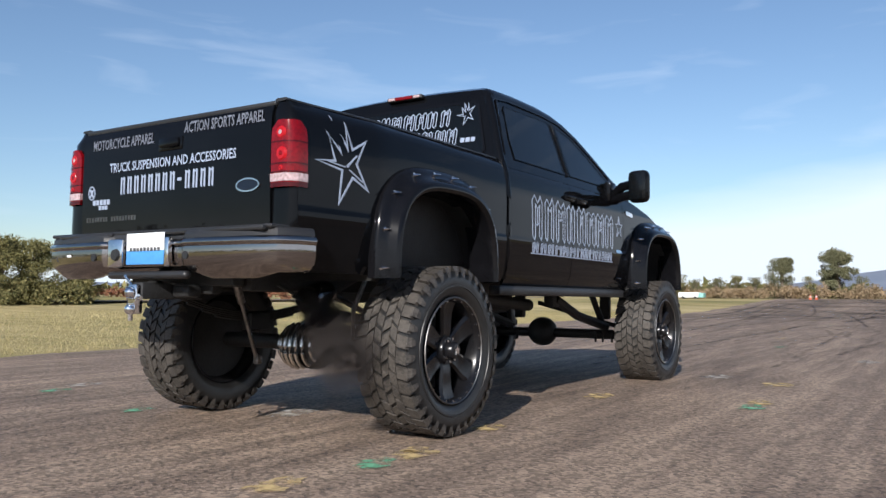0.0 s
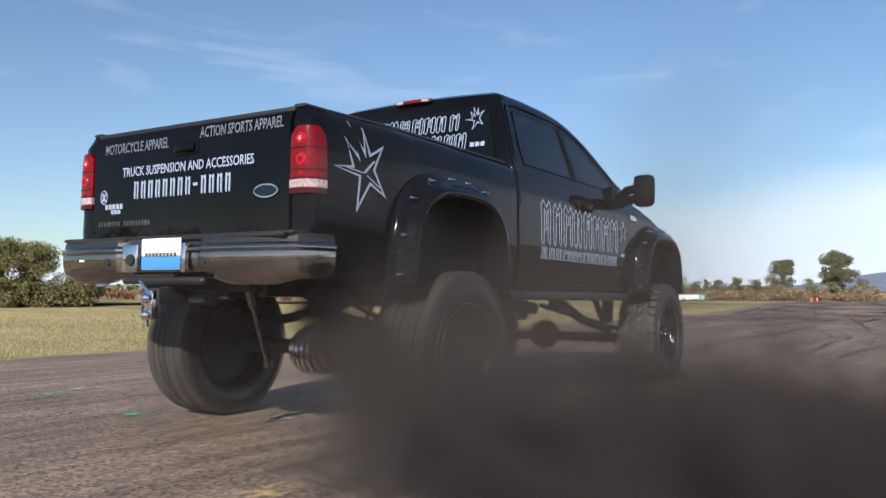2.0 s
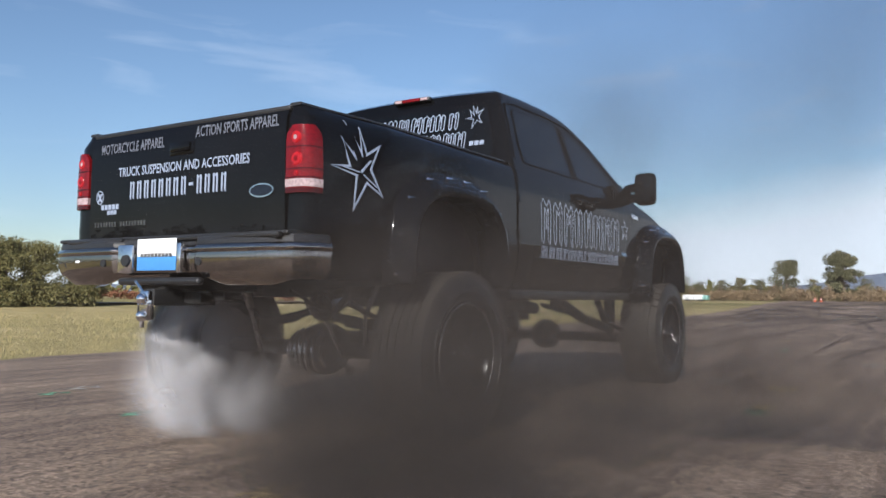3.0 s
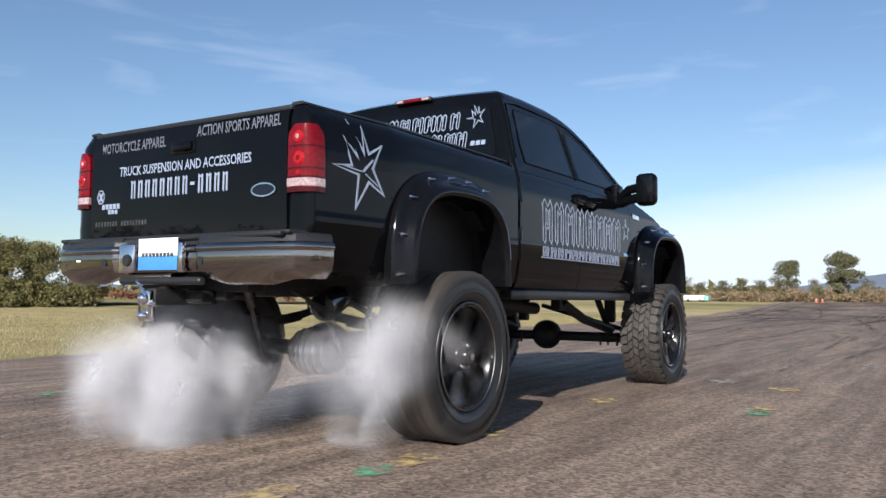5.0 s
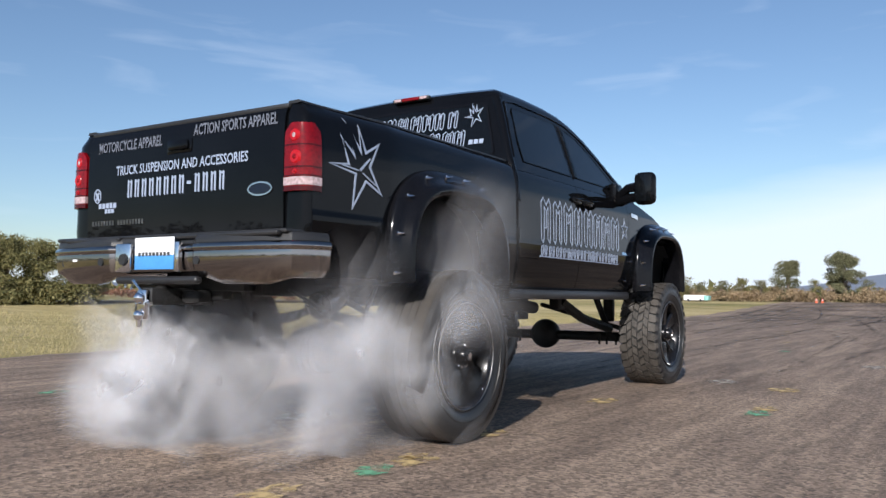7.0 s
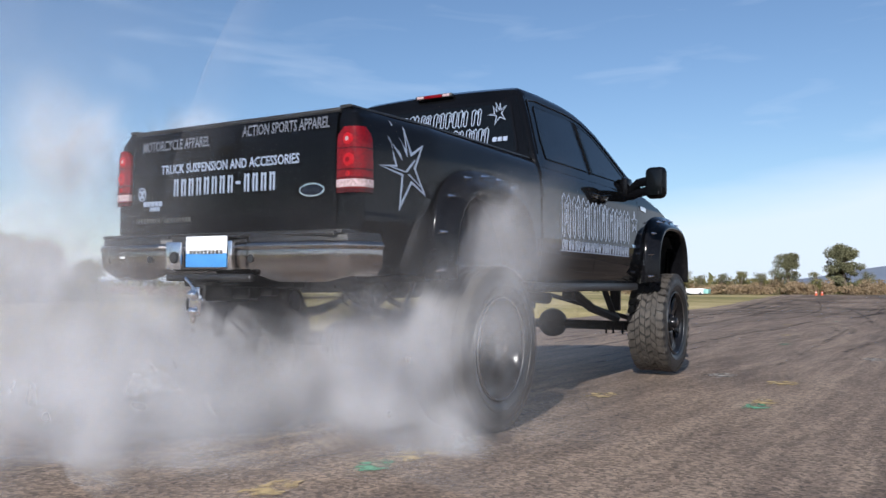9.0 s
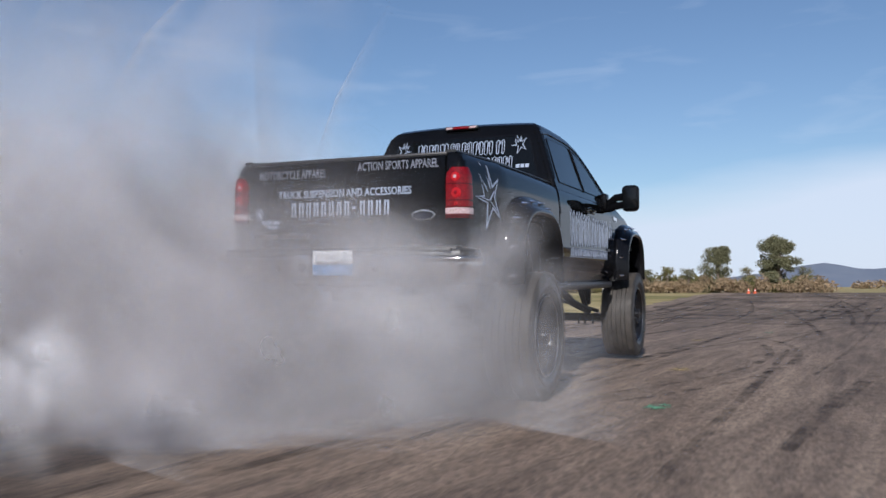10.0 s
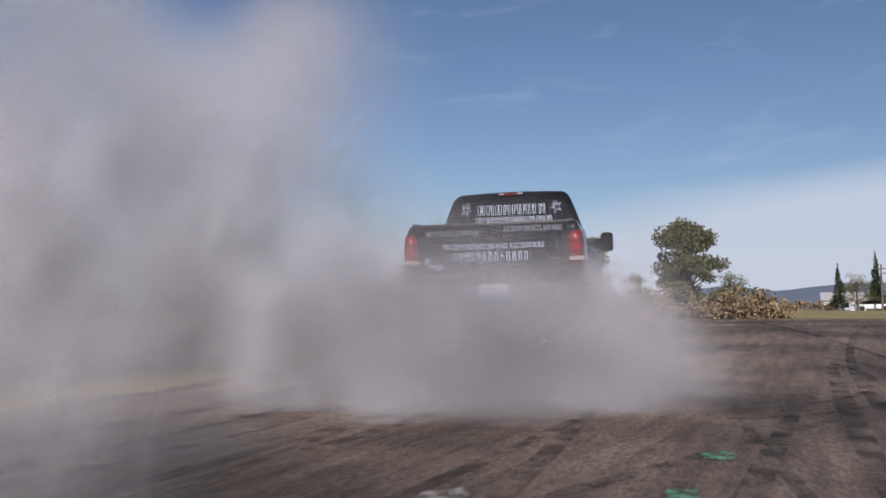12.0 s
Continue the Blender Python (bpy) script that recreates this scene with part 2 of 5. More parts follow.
# ---- the lifted pickup ----
truck = new("pickup_truck")
tagged(truck, "lifted glossy black pickup truck with silver decals and mud tyres", "pickup truck")
BELT, HUB, BASE, RAD = 1.78, 0.465, 3.965, 0.505

SIDE = [(0.84, 0.925), (0.90, 0.955), (0.98, 0.982), (1.10, 0.996), (1.205, 1.004), (1.225, 0.998), (1.26, 0.998), (1.45, 1.0), (1.60, 0.992), (1.70, 0.972), (1.745, 0.945), (1.77, 0.905)]


def side_x(z):
    return lerp(SIDE, z)


def tail(y):
    """The bed draws in towards the tailgate."""
    u = min(1.0, max(0.0, (-0.45 - y) / 0.71))
    return 1 - 0.055 * u * u * (3 - 2 * u)


def arch(y, yc, half, top, low):
    """Height of a squarish wheel opening."""
    u = abs(y - yc) / half
    if u >= 1:
        return 0.0
    return low + (top - low) * (1 - u ** 3.2) ** (1 / 2.4)


def side_panel(y0, y1, zb, zt, s, gap=0.004, yc=None, half=0.56, top=1.43, top_z=None):
    """A body side from y0 to y1, cut by the wheel opening round yc."""
    bm = bmesh.new()
    ys = list(np.linspace(y0 + gap, y1 - gap, 8))
    if yc is not None:
        ys = sorted(set(ys) | {yc + half * math.sin(a) for a in np.linspace(-1.5707, 1.5707, 27) if y0 + gap < yc + half * math.sin(a) < y1 - gap})
    rings = []
    for y in ys:
        zt = top_z(y) if top_z else zt
        lo = max(zb, arch(y, yc, half, top, 0.75) if yc is not None else 0)
        zs = [lo + (zt - lo) * k / 22 for k in range(23)]
        zs = sorted(zs + [z for z in (1.205, 1.225) if lo + 0.01 < z < zt])[:25]
        while len(zs) < 25:
            zs.insert(0, zs[0])
        tp = tail(y) if y < 4.1 else 1.0 - 0.19 * ((y - 4.1) / 0.7) ** 1.4
        rings.append([bm.verts.new((s * side_x(z) * tp, y, z)) for z in zs])
    skin(bm, rings)
    bmesh.ops.remove_doubles(bm, verts=bm.verts, dist=0.0005)
    solid(bm, 0.02)
    return bm


for s, nm in ((1, "right"), (-1, "left")):
    part("bed_side", side_panel(-1.155, 0.905, 0.90, 1.775, s, yc=0.0, half=0.57), BLACK, truck)
    part("rear_door", side_panel(0.935, 2.02, 0.86, BELT, s), BLACK, truck)
    part("front_door", side_panel(2.02, 3.18, 0.86, BELT, s), BLACK, truck)
    part("front_fender", side_panel(3.18, 4.78, 0.86, 1.70, s, yc=BASE, half=0.57, top_z=lambda y: lerp([(3.18, 1.745), (3.46, 1.72), (3.9, 1.63), (4.2, 1.54), (4.78, 1.40)], y)), BLACK, truck)
    bm = bmesh.new()
    box(bm, (s * 0.93, 2.05, 0.835), (0.10, 2.4, 0.07), 0.02)
    part("rocker_panel", bm, TRIM, truck)
    bm = bmesh.new()
    rings = []
    for y in np.linspace(-1.16, 0.905, 14):
        rings.append([bm.verts.new((s * x * tail(y), y, z)) for x, z in ((0.828, 1.768), (0.828, 1.782), (0.836, 1.786), (0.902, 1.786), (0.912, 1.782), (0.914, 1.772))])
    skin(bm, rings, True)
    bm.faces.new(rings[0])
    bm.faces.new(rings[-1])
    part("bed_rail_cap", bm, TRIM, truck)

# bed: floor, front wall, tailgate, corner posts
bm = bmesh.new()
box(bm, (0, -0.10, 1.22), (1.66, 1.98, 0.05))
for k in range(12):
    box(bm, (-0.77 + k * 0.14, -0.10, 1.252), (0.06, 1.96, 0.016))
part("bed_floor", bm, UNDER, truck)
bm = bmesh.new()
box(bm, (0, 0.88, 1.46), (1.84, 0.045, 0.62), 0.01)
part("bed_front_wall", bm, BLACK, truck)
for s in (1, -1):
    bm = bmesh.new()
    box(bm, (s * 0.82, -0.10, 1.35), (0.06, 1.96, 0.78), 0.01)
    part("bed_inner_wall", bm, UNDER, truck)

TG_Y = -1.25


def tg(u, v, h):
    """A place on the tailgate's face."""
    return Vector((u, TG_Y - h - 0.0006 - 0.012 * math.cos(min(1, abs(v - 1.45) / 0.4) * 1.5), v))


bm = bmesh.new()
rings = []
for k in range(19):
    z = 1.125 + (1.735 - 1.125) * k / 18
    y = TG_Y - 0.012 * math.cos(min(1, abs(z - 1.45) / 0.4) * 1.5)
    if z > 1.69:
        y += (z - 1.69) * 0.35
    rings.append([bm.verts.new((x, y, z)) for x in np.linspace(-0.838, 0.838, 9)])
skin(bm, rings)
solid(bm, 0.06)
TAIL_IN, TAIL_SHIFT = 0.945, 0.065
tailgate = part("tailgate", bm, BLACK, truck)
tailgate.location, tailgate.scale.x = (0, TAIL_SHIFT, 0.012), TAIL_IN
bm = bmesh.new()
box(bm, (0, -1.206, 1.748), (1.69, 0.070, 0.030), 0.013)
part("tailgate_cap", bm, TRIM, tailgate)
bm = bmesh.new()
box(bm, (0.02, TG_Y - 0.010, 1.607), (0.21, 0.012, 0.075), 0.005)
handle_cup = part("handle_surround", bm, BLACK, tailgate)
bm = bmesh.new()
box(bm, (0.02, TG_Y - 0.022, 1.612), (0.17, 0.022, 0.05), 0.010)
part("tailgate_handle", bm, BLACK, tailgate)
for s in (1, -1):
    # corner posts behind the lamps, then the lamps
    bm = bmesh.new()
    rings = []
    for k in range(14):
        z = 0.92 + (1.752 - 0.92) * k / 13
        xo = side_x(z)
        tip = max(0.0, z - 1.70) * 0.45
        rings.append([bm.verts.new((s * x, y + tip, z)) for x, y in ((0.843, -1.245), (0.88, -1.25), (xo - 0.05, -1.246), (xo - 0.018, -1.238), (xo - 0.004, -1.22), (xo, -1.195), (xo, -1.10))])
    skin(bm, rings)
    solid(bm, 0.02)
    post = part("bed_corner", bm, BLACK, truck)
    post.location, post.scale.x = (0, TAIL_SHIFT, 0.012), TAIL_IN

    def lamp_skin(z0, z1, grow):
        bm = bmesh.new()
        rings = []
        for k in range(10):
            z = z0 + (z1 - z0) * k / 9
            xo = side_x(z) + grow
            rr = max(0.0, (z - 1.585) / 0.063) ** 2.2 * 0.042 if z1 > 1.6 else 0.0
            rings.append([bm.verts.new((s * x, y, z)) for x, y in ((0.848 + rr, -1.246), (0.85 + rr, -1.262 - grow), (0.89 + rr * 0.5, -1.268 - grow), (xo - 0.055, -1.266 - grow), (xo - 0.016, -1.252 - grow * 0.5), (xo + 0.006, -1.226), (xo + 0.008, -1.165 - rr), (xo - 0.004, -1.150 - rr))])
        skin(bm, rings)
        solid(bm, 0.008)
        return bm

    lamp = part("tail_lamp", lamp_skin(1.31, 1.648, 0.006), RED, truck, "red tail lamp with a clear reversing lens")
    lamp.location, lamp.scale.x = (0, TAIL_SHIFT, 0.012), TAIL_IN
    part("reversing_lens", lamp_skin(1.338, 1.378, 0.010), LENS, lamp, "clear ribbed reversing lens")
    for q in (1.382, 1.425, 1.535):
        part("lens_rib", lamp_skin(q, q + 0.007, 0.0085), DEEP_RED, lamp)
    part("lamp_edge", lamp_skin(1.312, 1.332, 0.008), DEEP_RED, lamp, "dark red lower edge of the lens")
    for q, rq in ((1.478, 0.040), (1.585, 0.036), (1.405, 0.016)):
        bm = bmesh.new()
        cx = side_x(q) - 0.072
        tube(bm, (s * cx, -1.268, q), (s * cx, -1.2775, q), rq, rq * 0.72, 20)
        bulb = part("reflector", bm, BRIGHT_RED, lamp, "bright red round reflector behind the lens")
        bm = bmesh.new()
        tube(bm, (s * cx, -1.2775, q), (s * cx, -1.2795, q), rq * 0.34, rq * 0.2, 12)
        part("reflector_core", bm, LENS if q > 1.55 else RED, bulb)

# lettering on the tailgate
def words(text, u, v, h, w, parent, surface, mat=None, shear=0.0):
    """Raised lettering h high and w wide from (u, v) on a surface."""
    cu = bpy.data.curves.new("words", "FONT")
    cu.body, cu.size, cu.shear = text, 1.0, shear
    cu.resolution_u, cu.offset = 2, 0.018
    tmp = bpy.data.objects.new("words", cu)
    scene.collection.objects.link(tmp)
    dg = bpy.context.evaluated_depsgraph_get()
    me = bpy.data.meshes.new_from_object(tmp.evaluated_get(dg))
    bpy.data.objects.remove(tmp)
    bm = bmesh.new()
    bm.from_mesh(me)
    xs, ys = [p.co.x for p in bm.verts], [p.co.y for p in bm.verts]
    x0, x1, y0, y1 = min(xs), max(xs), min(ys), max(ys)
    for p in bm.verts:
        p.co = surface(u + (p.co.x - x0) / (x1 - x0) * w, v + (p.co.y - y0) / (y1 - y0) * h, 0.003)
    return part("lettering", bm, mat or VINYL, parent, 'silver lettering "%s"' % text.lower(), smooth=0)


words("MOTORCYCLE APPAREL", -0.735, 1.625, 0.062, 0.60, tailgate, tg, mat=GREY_VINYL)
words("ACTION SPORTS APPAREL", 0.135, 1.655, 0.062, 0.655, tailgate, tg, mat=GREY_VINYL)
words("TRUCK SUSPENSION AND ACCESSORIES", -0.555, 1.482, 0.056, 1.135, tailgate, tg)
# the number line and stickers, as plain bars
for k in range(13):
    bm = bmesh.new()
    if k == 8:
        plate(bm, [(-0.44 + k * 0.0665, 1.395), (-0.405 + k * 0.0665, 1.395), (-0.405 + k * 0.0665, 1.412), (-0.44 + k * 0.0665, 1.412)], tg)
        part("number_bar", bm, VINYL, tailgate)
        continue
    u = -0.44 + k * 0.0665
    for q in (0, 0.026):
        plate(bm, [(u + q, 1.352), (u + q + 0.013, 1.346), (u + q + 0.015, 1.446), (u + q + 0.002, 1.452)], tg)
    plate(bm, [(u + 0.013, 1.434), (u + 0.028, 1.434), (u + 0.028, 1.444), (u + 0.013, 1.444)], tg)
    part("number_bar", bm, VINYL, tailgate)
bm = bmesh.new()
ring = [(-0.735 + 0.036 * math.cos(a), 1.372 + 0.043 * math.sin(a)) for a in np.linspace(0, 2 * math.pi, 18)[:-1]]
outline(bm, ring, tg, 0.007)
plate(bm, [(-0.757, 1.350), (-0.745, 1.343), (-0.713, 1.390), (-0.725, 1.397)], tg)
plate(bm, [(-0.713, 1.350), (-0.725, 1.343), (-0.757, 1.390), (-0.745, 1.397)], tg)
part("round_sticker", bm, VINYL, tailgate)
bm = bmesh.new()
for k in range(5):
    plate(bm, [(-0.72 + k * 0.036, 1.297), (-0.693 + k * 0.036, 1.297), (-0.693 + k * 0.036, 1.327), (-0.72 + k * 0.036, 1.327)], tg)
for k in range(3):
    plate(bm, [(-0.66 + k * 0.032, 1.268), (-0.635 + k * 0.032, 1.268), (-0.635 + k * 0.032, 1.292), (-0.66 + k * 0.032, 1.292)], tg)
part("sticker_bars", bm, VINYL, tailgate)
for k in range(18):
    if k != 8:
        bm = bmesh.new()
        plate(bm, [(-0.785 + k * 0.028, 1.196), (-0.768 + k * 0.028, 1.196), (-0.768 + k * 0.028, 1.224), (-0.785 + k * 0.028, 1.224)], tg)
        part("emblem_bar", bm, STEEL, tailgate)
bm = bmesh.new()
oval = [(0.675 + 0.090 * math.cos(a), 1.335 + 0.036 * math.sin(a)) for a in np.linspace(0, 2 * math.pi, 28)[:-1]]
outline(bm, oval, tg, 0.007, 0.008)
badge = part("oval_badge", bm, CHROME, tailgate, "chrome-rimmed dark blue oval badge")
bm = bmesh.new()
plate(bm, [(0.675 + 0.083 * math.cos(a), 1.335 + 0.030 * math.sin(a)) for a in np.linspace(0, 2 * math.pi, 28)[:-1]], tg, 0.004)
part("badge_field", bm, material("badge_blue", (0.003, 0.005, 0.014), 0.15), badge)

# jagged star decals
STAR = [(-1.045, 1.478), (-0.905, 1.495), (-0.955, 1.645), (-0.862, 1.555), (-0.905, 1.735), (-0.81, 1.585), (-0.805, 1.715), (-0.765, 1.575), (-0.655, 1.635), (-0.735, 1.490), (-0.645, 1.345), (-0.77, 1.405), (-0.87, 1.255), (-0.855, 1.44)]


def side_right(u, v, h):
    return Vector((side_x(v) * tail(u) + h + 0.001, u, v))


def side_left(u, v, h):
    return Vector((-side_x(v) * tail(u) - h - 0.001, u, v))


for s, surf in ((1, side_right), (-1, side_left)):
    bm = bmesh.new()
    outline(bm, STAR, surf, 0.013)
    plate(bm, [(-0.95, 1.478), (-0.83, 1.462), (-0.82, 1.468), (-0.945, 1.484)], surf)
    plate(bm, [(-0.81, 1.462), (-0.735, 1.535), (-0.742, 1.540), (-0.82, 1.472)], surf)
    plate(bm, [(-0.80, 1.45), (-0.70, 1.395), (-0.698, 1.402), (-0.796, 1.458)], surf)
    part("star_decal", bm, VINYL, truck, "jagged silver star outline")


def blackletter(bm, u0, u1, v0, v1, n, surf, w, seed, lean=0.0, grow=0.0):
    """A band of n upright pointed outlines, the shape of a logo."""
    rr = random.Random(seed)
    step = (u1 - u0) / n
    for k in range(n):
        a = u0 + k * step + step * rr.uniform(0.0, 0.10)
        b = a + step * rr.uniform(0.70, 0.88)
        top = v1 - (k * grow)
        bot = v0 + (k * grow * 0.4)
        m = (a + b) / 2
        hgt = top - bot
        t = step * rr.uniform(0.22, 0.32)
        sh = lean * hgt
        pts = [(a, bot + hgt * 0.04), (a + t * 0.5, bot - hgt * 0.05), (a + t, bot + hgt * 0.05), (a + t, top - hgt * 0.22), (m, top - hgt * 0.30), (b - t, top - hgt * 0.22), (b - t, bot + hgt * 0.06), (b - t * 0.4, bot - hgt * 0.05),
               (b, bot + hgt * 0.06), (b, top - hgt * 0.12), (b - t * 0.6, top + hgt * rr.uniform(0.0, 0.08)), (m, top - hgt * 0.12), (a + t * 0.6, top + hgt * rr.uniform(0.0, 0.08)), (a - t * 0.2, top - hgt * 0.08)]
        outline(bm, pts, surf, w)
        if rr.random() < 0.7:
            z = bot + hgt * rr.uniform(0.3, 0.6)
            plate(bm, [(a + t, z), (b - t, z + hgt * 0.05), (b - t, z + hgt * 0.05 + w), (a + t, z + w)], surf)
            plate(bm, [(m - w / 2, z), (m + w / 2, z), (m + w / 2, top - hgt * 0.3), (m - w / 2, top - hgt * 0.3)], surf)


for surf in (side_right, side_left):
    bm = bmesh.new()
    blackletter(bm, 1.30, 2.93, 1.23, 1.545, 8, surf, 0.0085, 3, grow=0.004)
    part("logo_decal", bm, VINYL, truck, "silver outlined logo band")
    bm = bmesh.new()
    blackletter(bm, 1.30, 2.90, 1.125, 1.20, 12, surf, 0.012, 7)
    plate(bm, [(1.28, 1.112), (2.90, 1.112), (2.90, 1.122), (1.28, 1.122)], surf)
    part("logo_underline", bm, VINYL, truck)
    bm = bmesh.new()
    cu, cv = 3.06, 1.44
    star = []
    for k in range(10):
        a = math.pi / 2 + k * math.pi / 5
        q = (0.105 if k % 2 == 0 else 0.042)
        star.append((cu + q * math.cos(a), cv + q * 1.05 * math.sin(a)))
    outline(bm, star, surf, 0.008)
    part("small_star_decal", bm, VINYL, truck)
    bm = bmesh.new()
    plate(bm, [(2.98, 1.205), (3.22, 1.205), (3.22, 1.232), (2.98, 1.232)], surf, 0.006)
    part("door_badge", bm, CHROME, truck)
    bm = bmesh.new()
    plate(bm, [(3.25, 1.575), (3.42, 1.565), (3.42, 1.605), (3.25, 1.615)], surf, 0.008)
    part("fender_badge", bm, CHROME, truck)

# cab: lofted upper shell
ROOF = [(0.93, 1.79), (0.955, 1.90), (1.01, 2.12), (1.05, 2.28), (1.085, 2.345), (1.15, 2.375), (1.5, 2.395), (1.9, 2.395), (2.15, 2.375), (2.35, 2.33), (2.55, 2.255), (2.8, 2.13), (3.1, 1.965), (3.35, 1.83), (3.44, 1.785)]


def cab_x(z):
    return 0.962 - (z - 1.72) * 0.33 - max(0, z - 2.1) ** 2 * 0.35


bm = bmesh.new()
rings = []
for y, H in ROOF:
    r = min(0.11, (H - 1.72) * 0.6)
    pts = [(cab_x(1.72), 1.72)]
    for k in range(1, 5):
        z = 1.72 + (H - r - 1.72) * k / 4
        pts.append((cab_x(z), z))
    w = cab_x(H - r)
    for k in range(1, 7):
        a = k * math.pi / 12
        pts.append((w - r * 1.15 * (1 - math.cos(a)), H - r + r * math.sin(a)))
    for k in range(1, 5):
        q = pts[10][0] * (1 - k / 4)
        pts.append((q, H + 0.018 * (1 - (1 - k / 4) ** 2)))
    full = pts + [(-x, z) for x, z in pts[-2::-1]]
    rings.append([bm.verts.new((x, y, z)) for x, z in full])
skin(bm, rings)
bm.faces.new(rings[0])
bm.faces.new(rings[-1])
part("cab_shell", bm, BLACK, truck, smooth=35)
bm = bmesh.new()
box(bm, (0, 0.945, 1.36), (1.86, 0.03, 0.92), 0.01)
part("cab_rear_wall", bm, BLACK, truck)


def cab_side(s):
    return lambda u, v, h: Vector((s * (cab_x(v) + h + 0.001), u, v))


def rear_pane(u, v, h):
    return Vector((u, lerp([(1.79, 0.93), (1.90, 0.955), (2.12, 1.01), (2.28, 1.05), (2.345, 1.085)], v) - h - 0.002, v))


REAR_W = [(1.13, 1.80), (1.13, 1.95), (1.19, 2.20), (1.23, 2.235), (1.98, 2.255), (2.0, 2.24), (2.0, 1.80)]
FRONT_W = [(2.10, 1.80), (2.10, 2.225), (2.13, 2.235), (2.36, 2.185), (2.62, 2.06), (2.90, 1.90), (3.06, 1.80)]
for s in (1, -1):
    for pts in (REAR_W, FRONT_W):
        bm = bmesh.new()
        plate(bm, pts, cab_side(s), 0.004)
        w = part("side_window", bm, TINT, truck, "dark tinted side window")
        bm = bmesh.new()
        outline(bm, pts, cab_side(s), 0.009, 0.007)
        part("window_seal", bm, BLACK, w)
    # door frame seam and drip rail
    bm = bmesh.new()
    pipe(bm, [(s * (cab_x(z) - r + 0.004), y, z) for y, z, r in ((0.99, 1.82, 0), (1.06, 2.1, 0), (1.13, 2.262, 0), (1.3, 2.285, 0), (1.9, 2.29, 0), (2.2, 2.268, 0), (2.45, 2.19, 0), (2.8, 2.02, 0), (3.15, 1.82, 0))], 0.008, 6)
    part("drip_rail", bm, BLACK, truck)
    bm = bmesh.new()
    pipe(bm, [(s * ((side_x(z) if z < 1.72 else cab_x(z)) - 0.028), 0.958 if z < 1.79 else lerp([(1.79, 0.958), (2.12, 1.035), (2.28, 1.078)], z), z) for z in (0.92, 1.1, 1.3, 1.5, 1.66, 1.79, 1.9, 2.0, 2.12, 2.2, 2.28)], 0.034, 14)
    part("cab_corner", bm, BLACK, truck)
    bm = bmesh.new()
    pipe(bm, [(s * (cab_x(z) + 0.003), 2.05, z) for z in (1.79, 1.95, 2.1, 2.24)], 0.014, 10)
    part("door_pillar", bm, BLACK, truck)
W = [(-0.80, 1.86), (-0.70, 2.205), (-0.655, 2.25), (0.0, 2.265), (0.655, 2.25), (0.70, 2.205), (0.80, 1.86), (0.775, 1.825), (-0.775, 1.825)]
bm = bmesh.new()
plate(bm, W, rear_pane, 0.004)
pane = part("rear_window", bm, TINT, truck, "dark tinted rear window with silver logo")
bm = bmesh.new()
outline(bm, W, rear_pane, 0.016, 0.008)
part("window_seal", bm, FLARE, pane)


def on_pane(u, v, h):
    return rear_pane(u, v, h + 0.0055)


bm = bmesh.new()
blackletter(bm, -0.44, 0.475, 2.075, 2.205, 8, on_pane, 0.0065, 11)
blackletter(bm, -0.47, 0.56, 1.915, 2.045, 9, on_pane, 0.0065, 12)
for k in range(3):
    plate(bm, [(0.575 + k * 0.045, 1.93), (0.61 + k * 0.045, 1.93), (0.61 + k * 0.045, 1.965), (0.575 + k * 0.045, 1.965)], on_pane)
part("window_logo", bm, VINYL, pane, "silver outlined logo on the glass")
for c in (0.585, -0.585):
    bm = bmesh.new()
    pts = [(c + (u + 0.845) * 0.40 * (1 if c > 0 else -1), 2.155 + (v - 1.49) * 0.40) for u, v in STAR]
    outline(bm, pts, on_pane, 0.007)
    part("window_star", bm, VINYL, pane)
bm = bmesh.new()
ws = [(-0.80, 3.40), (0.80, 3.40), (0.66, 2.42), (-0.66, 2.42)]
plate(bm, ws, lambda u, v, h: Vector((u, v, lerp([(2.35, 2.33), (2.55, 2.255), (2.8, 2.13), (3.1, 1.965), (3.35, 1.83), (3.44, 1.785)], v) + 0.02 + h)), 0.004)
part("windshield", bm, TINT, truck)
bm = bmesh.new()
box(bm, (0, 1.052, 2.352), (0.34, 0.05, 0.036), 0.012)
high = part("high_brake_lamp", bm, TRIM, truck, "third brake lamp in a dark housing")
bm = bmesh.new()
box(bm, (0, 1.030, 2.352), (0.165, 0.02, 0.026), 0.006)
part("red_lens", bm, RED, high)
for c in (-0.12, 0.12):
    bm = bmesh.new()
    box(bm, (c, 1.030, 2.352), (0.065, 0.02, 0.024), 0.006)
    part("cargo_lens", bm, LENS, high)

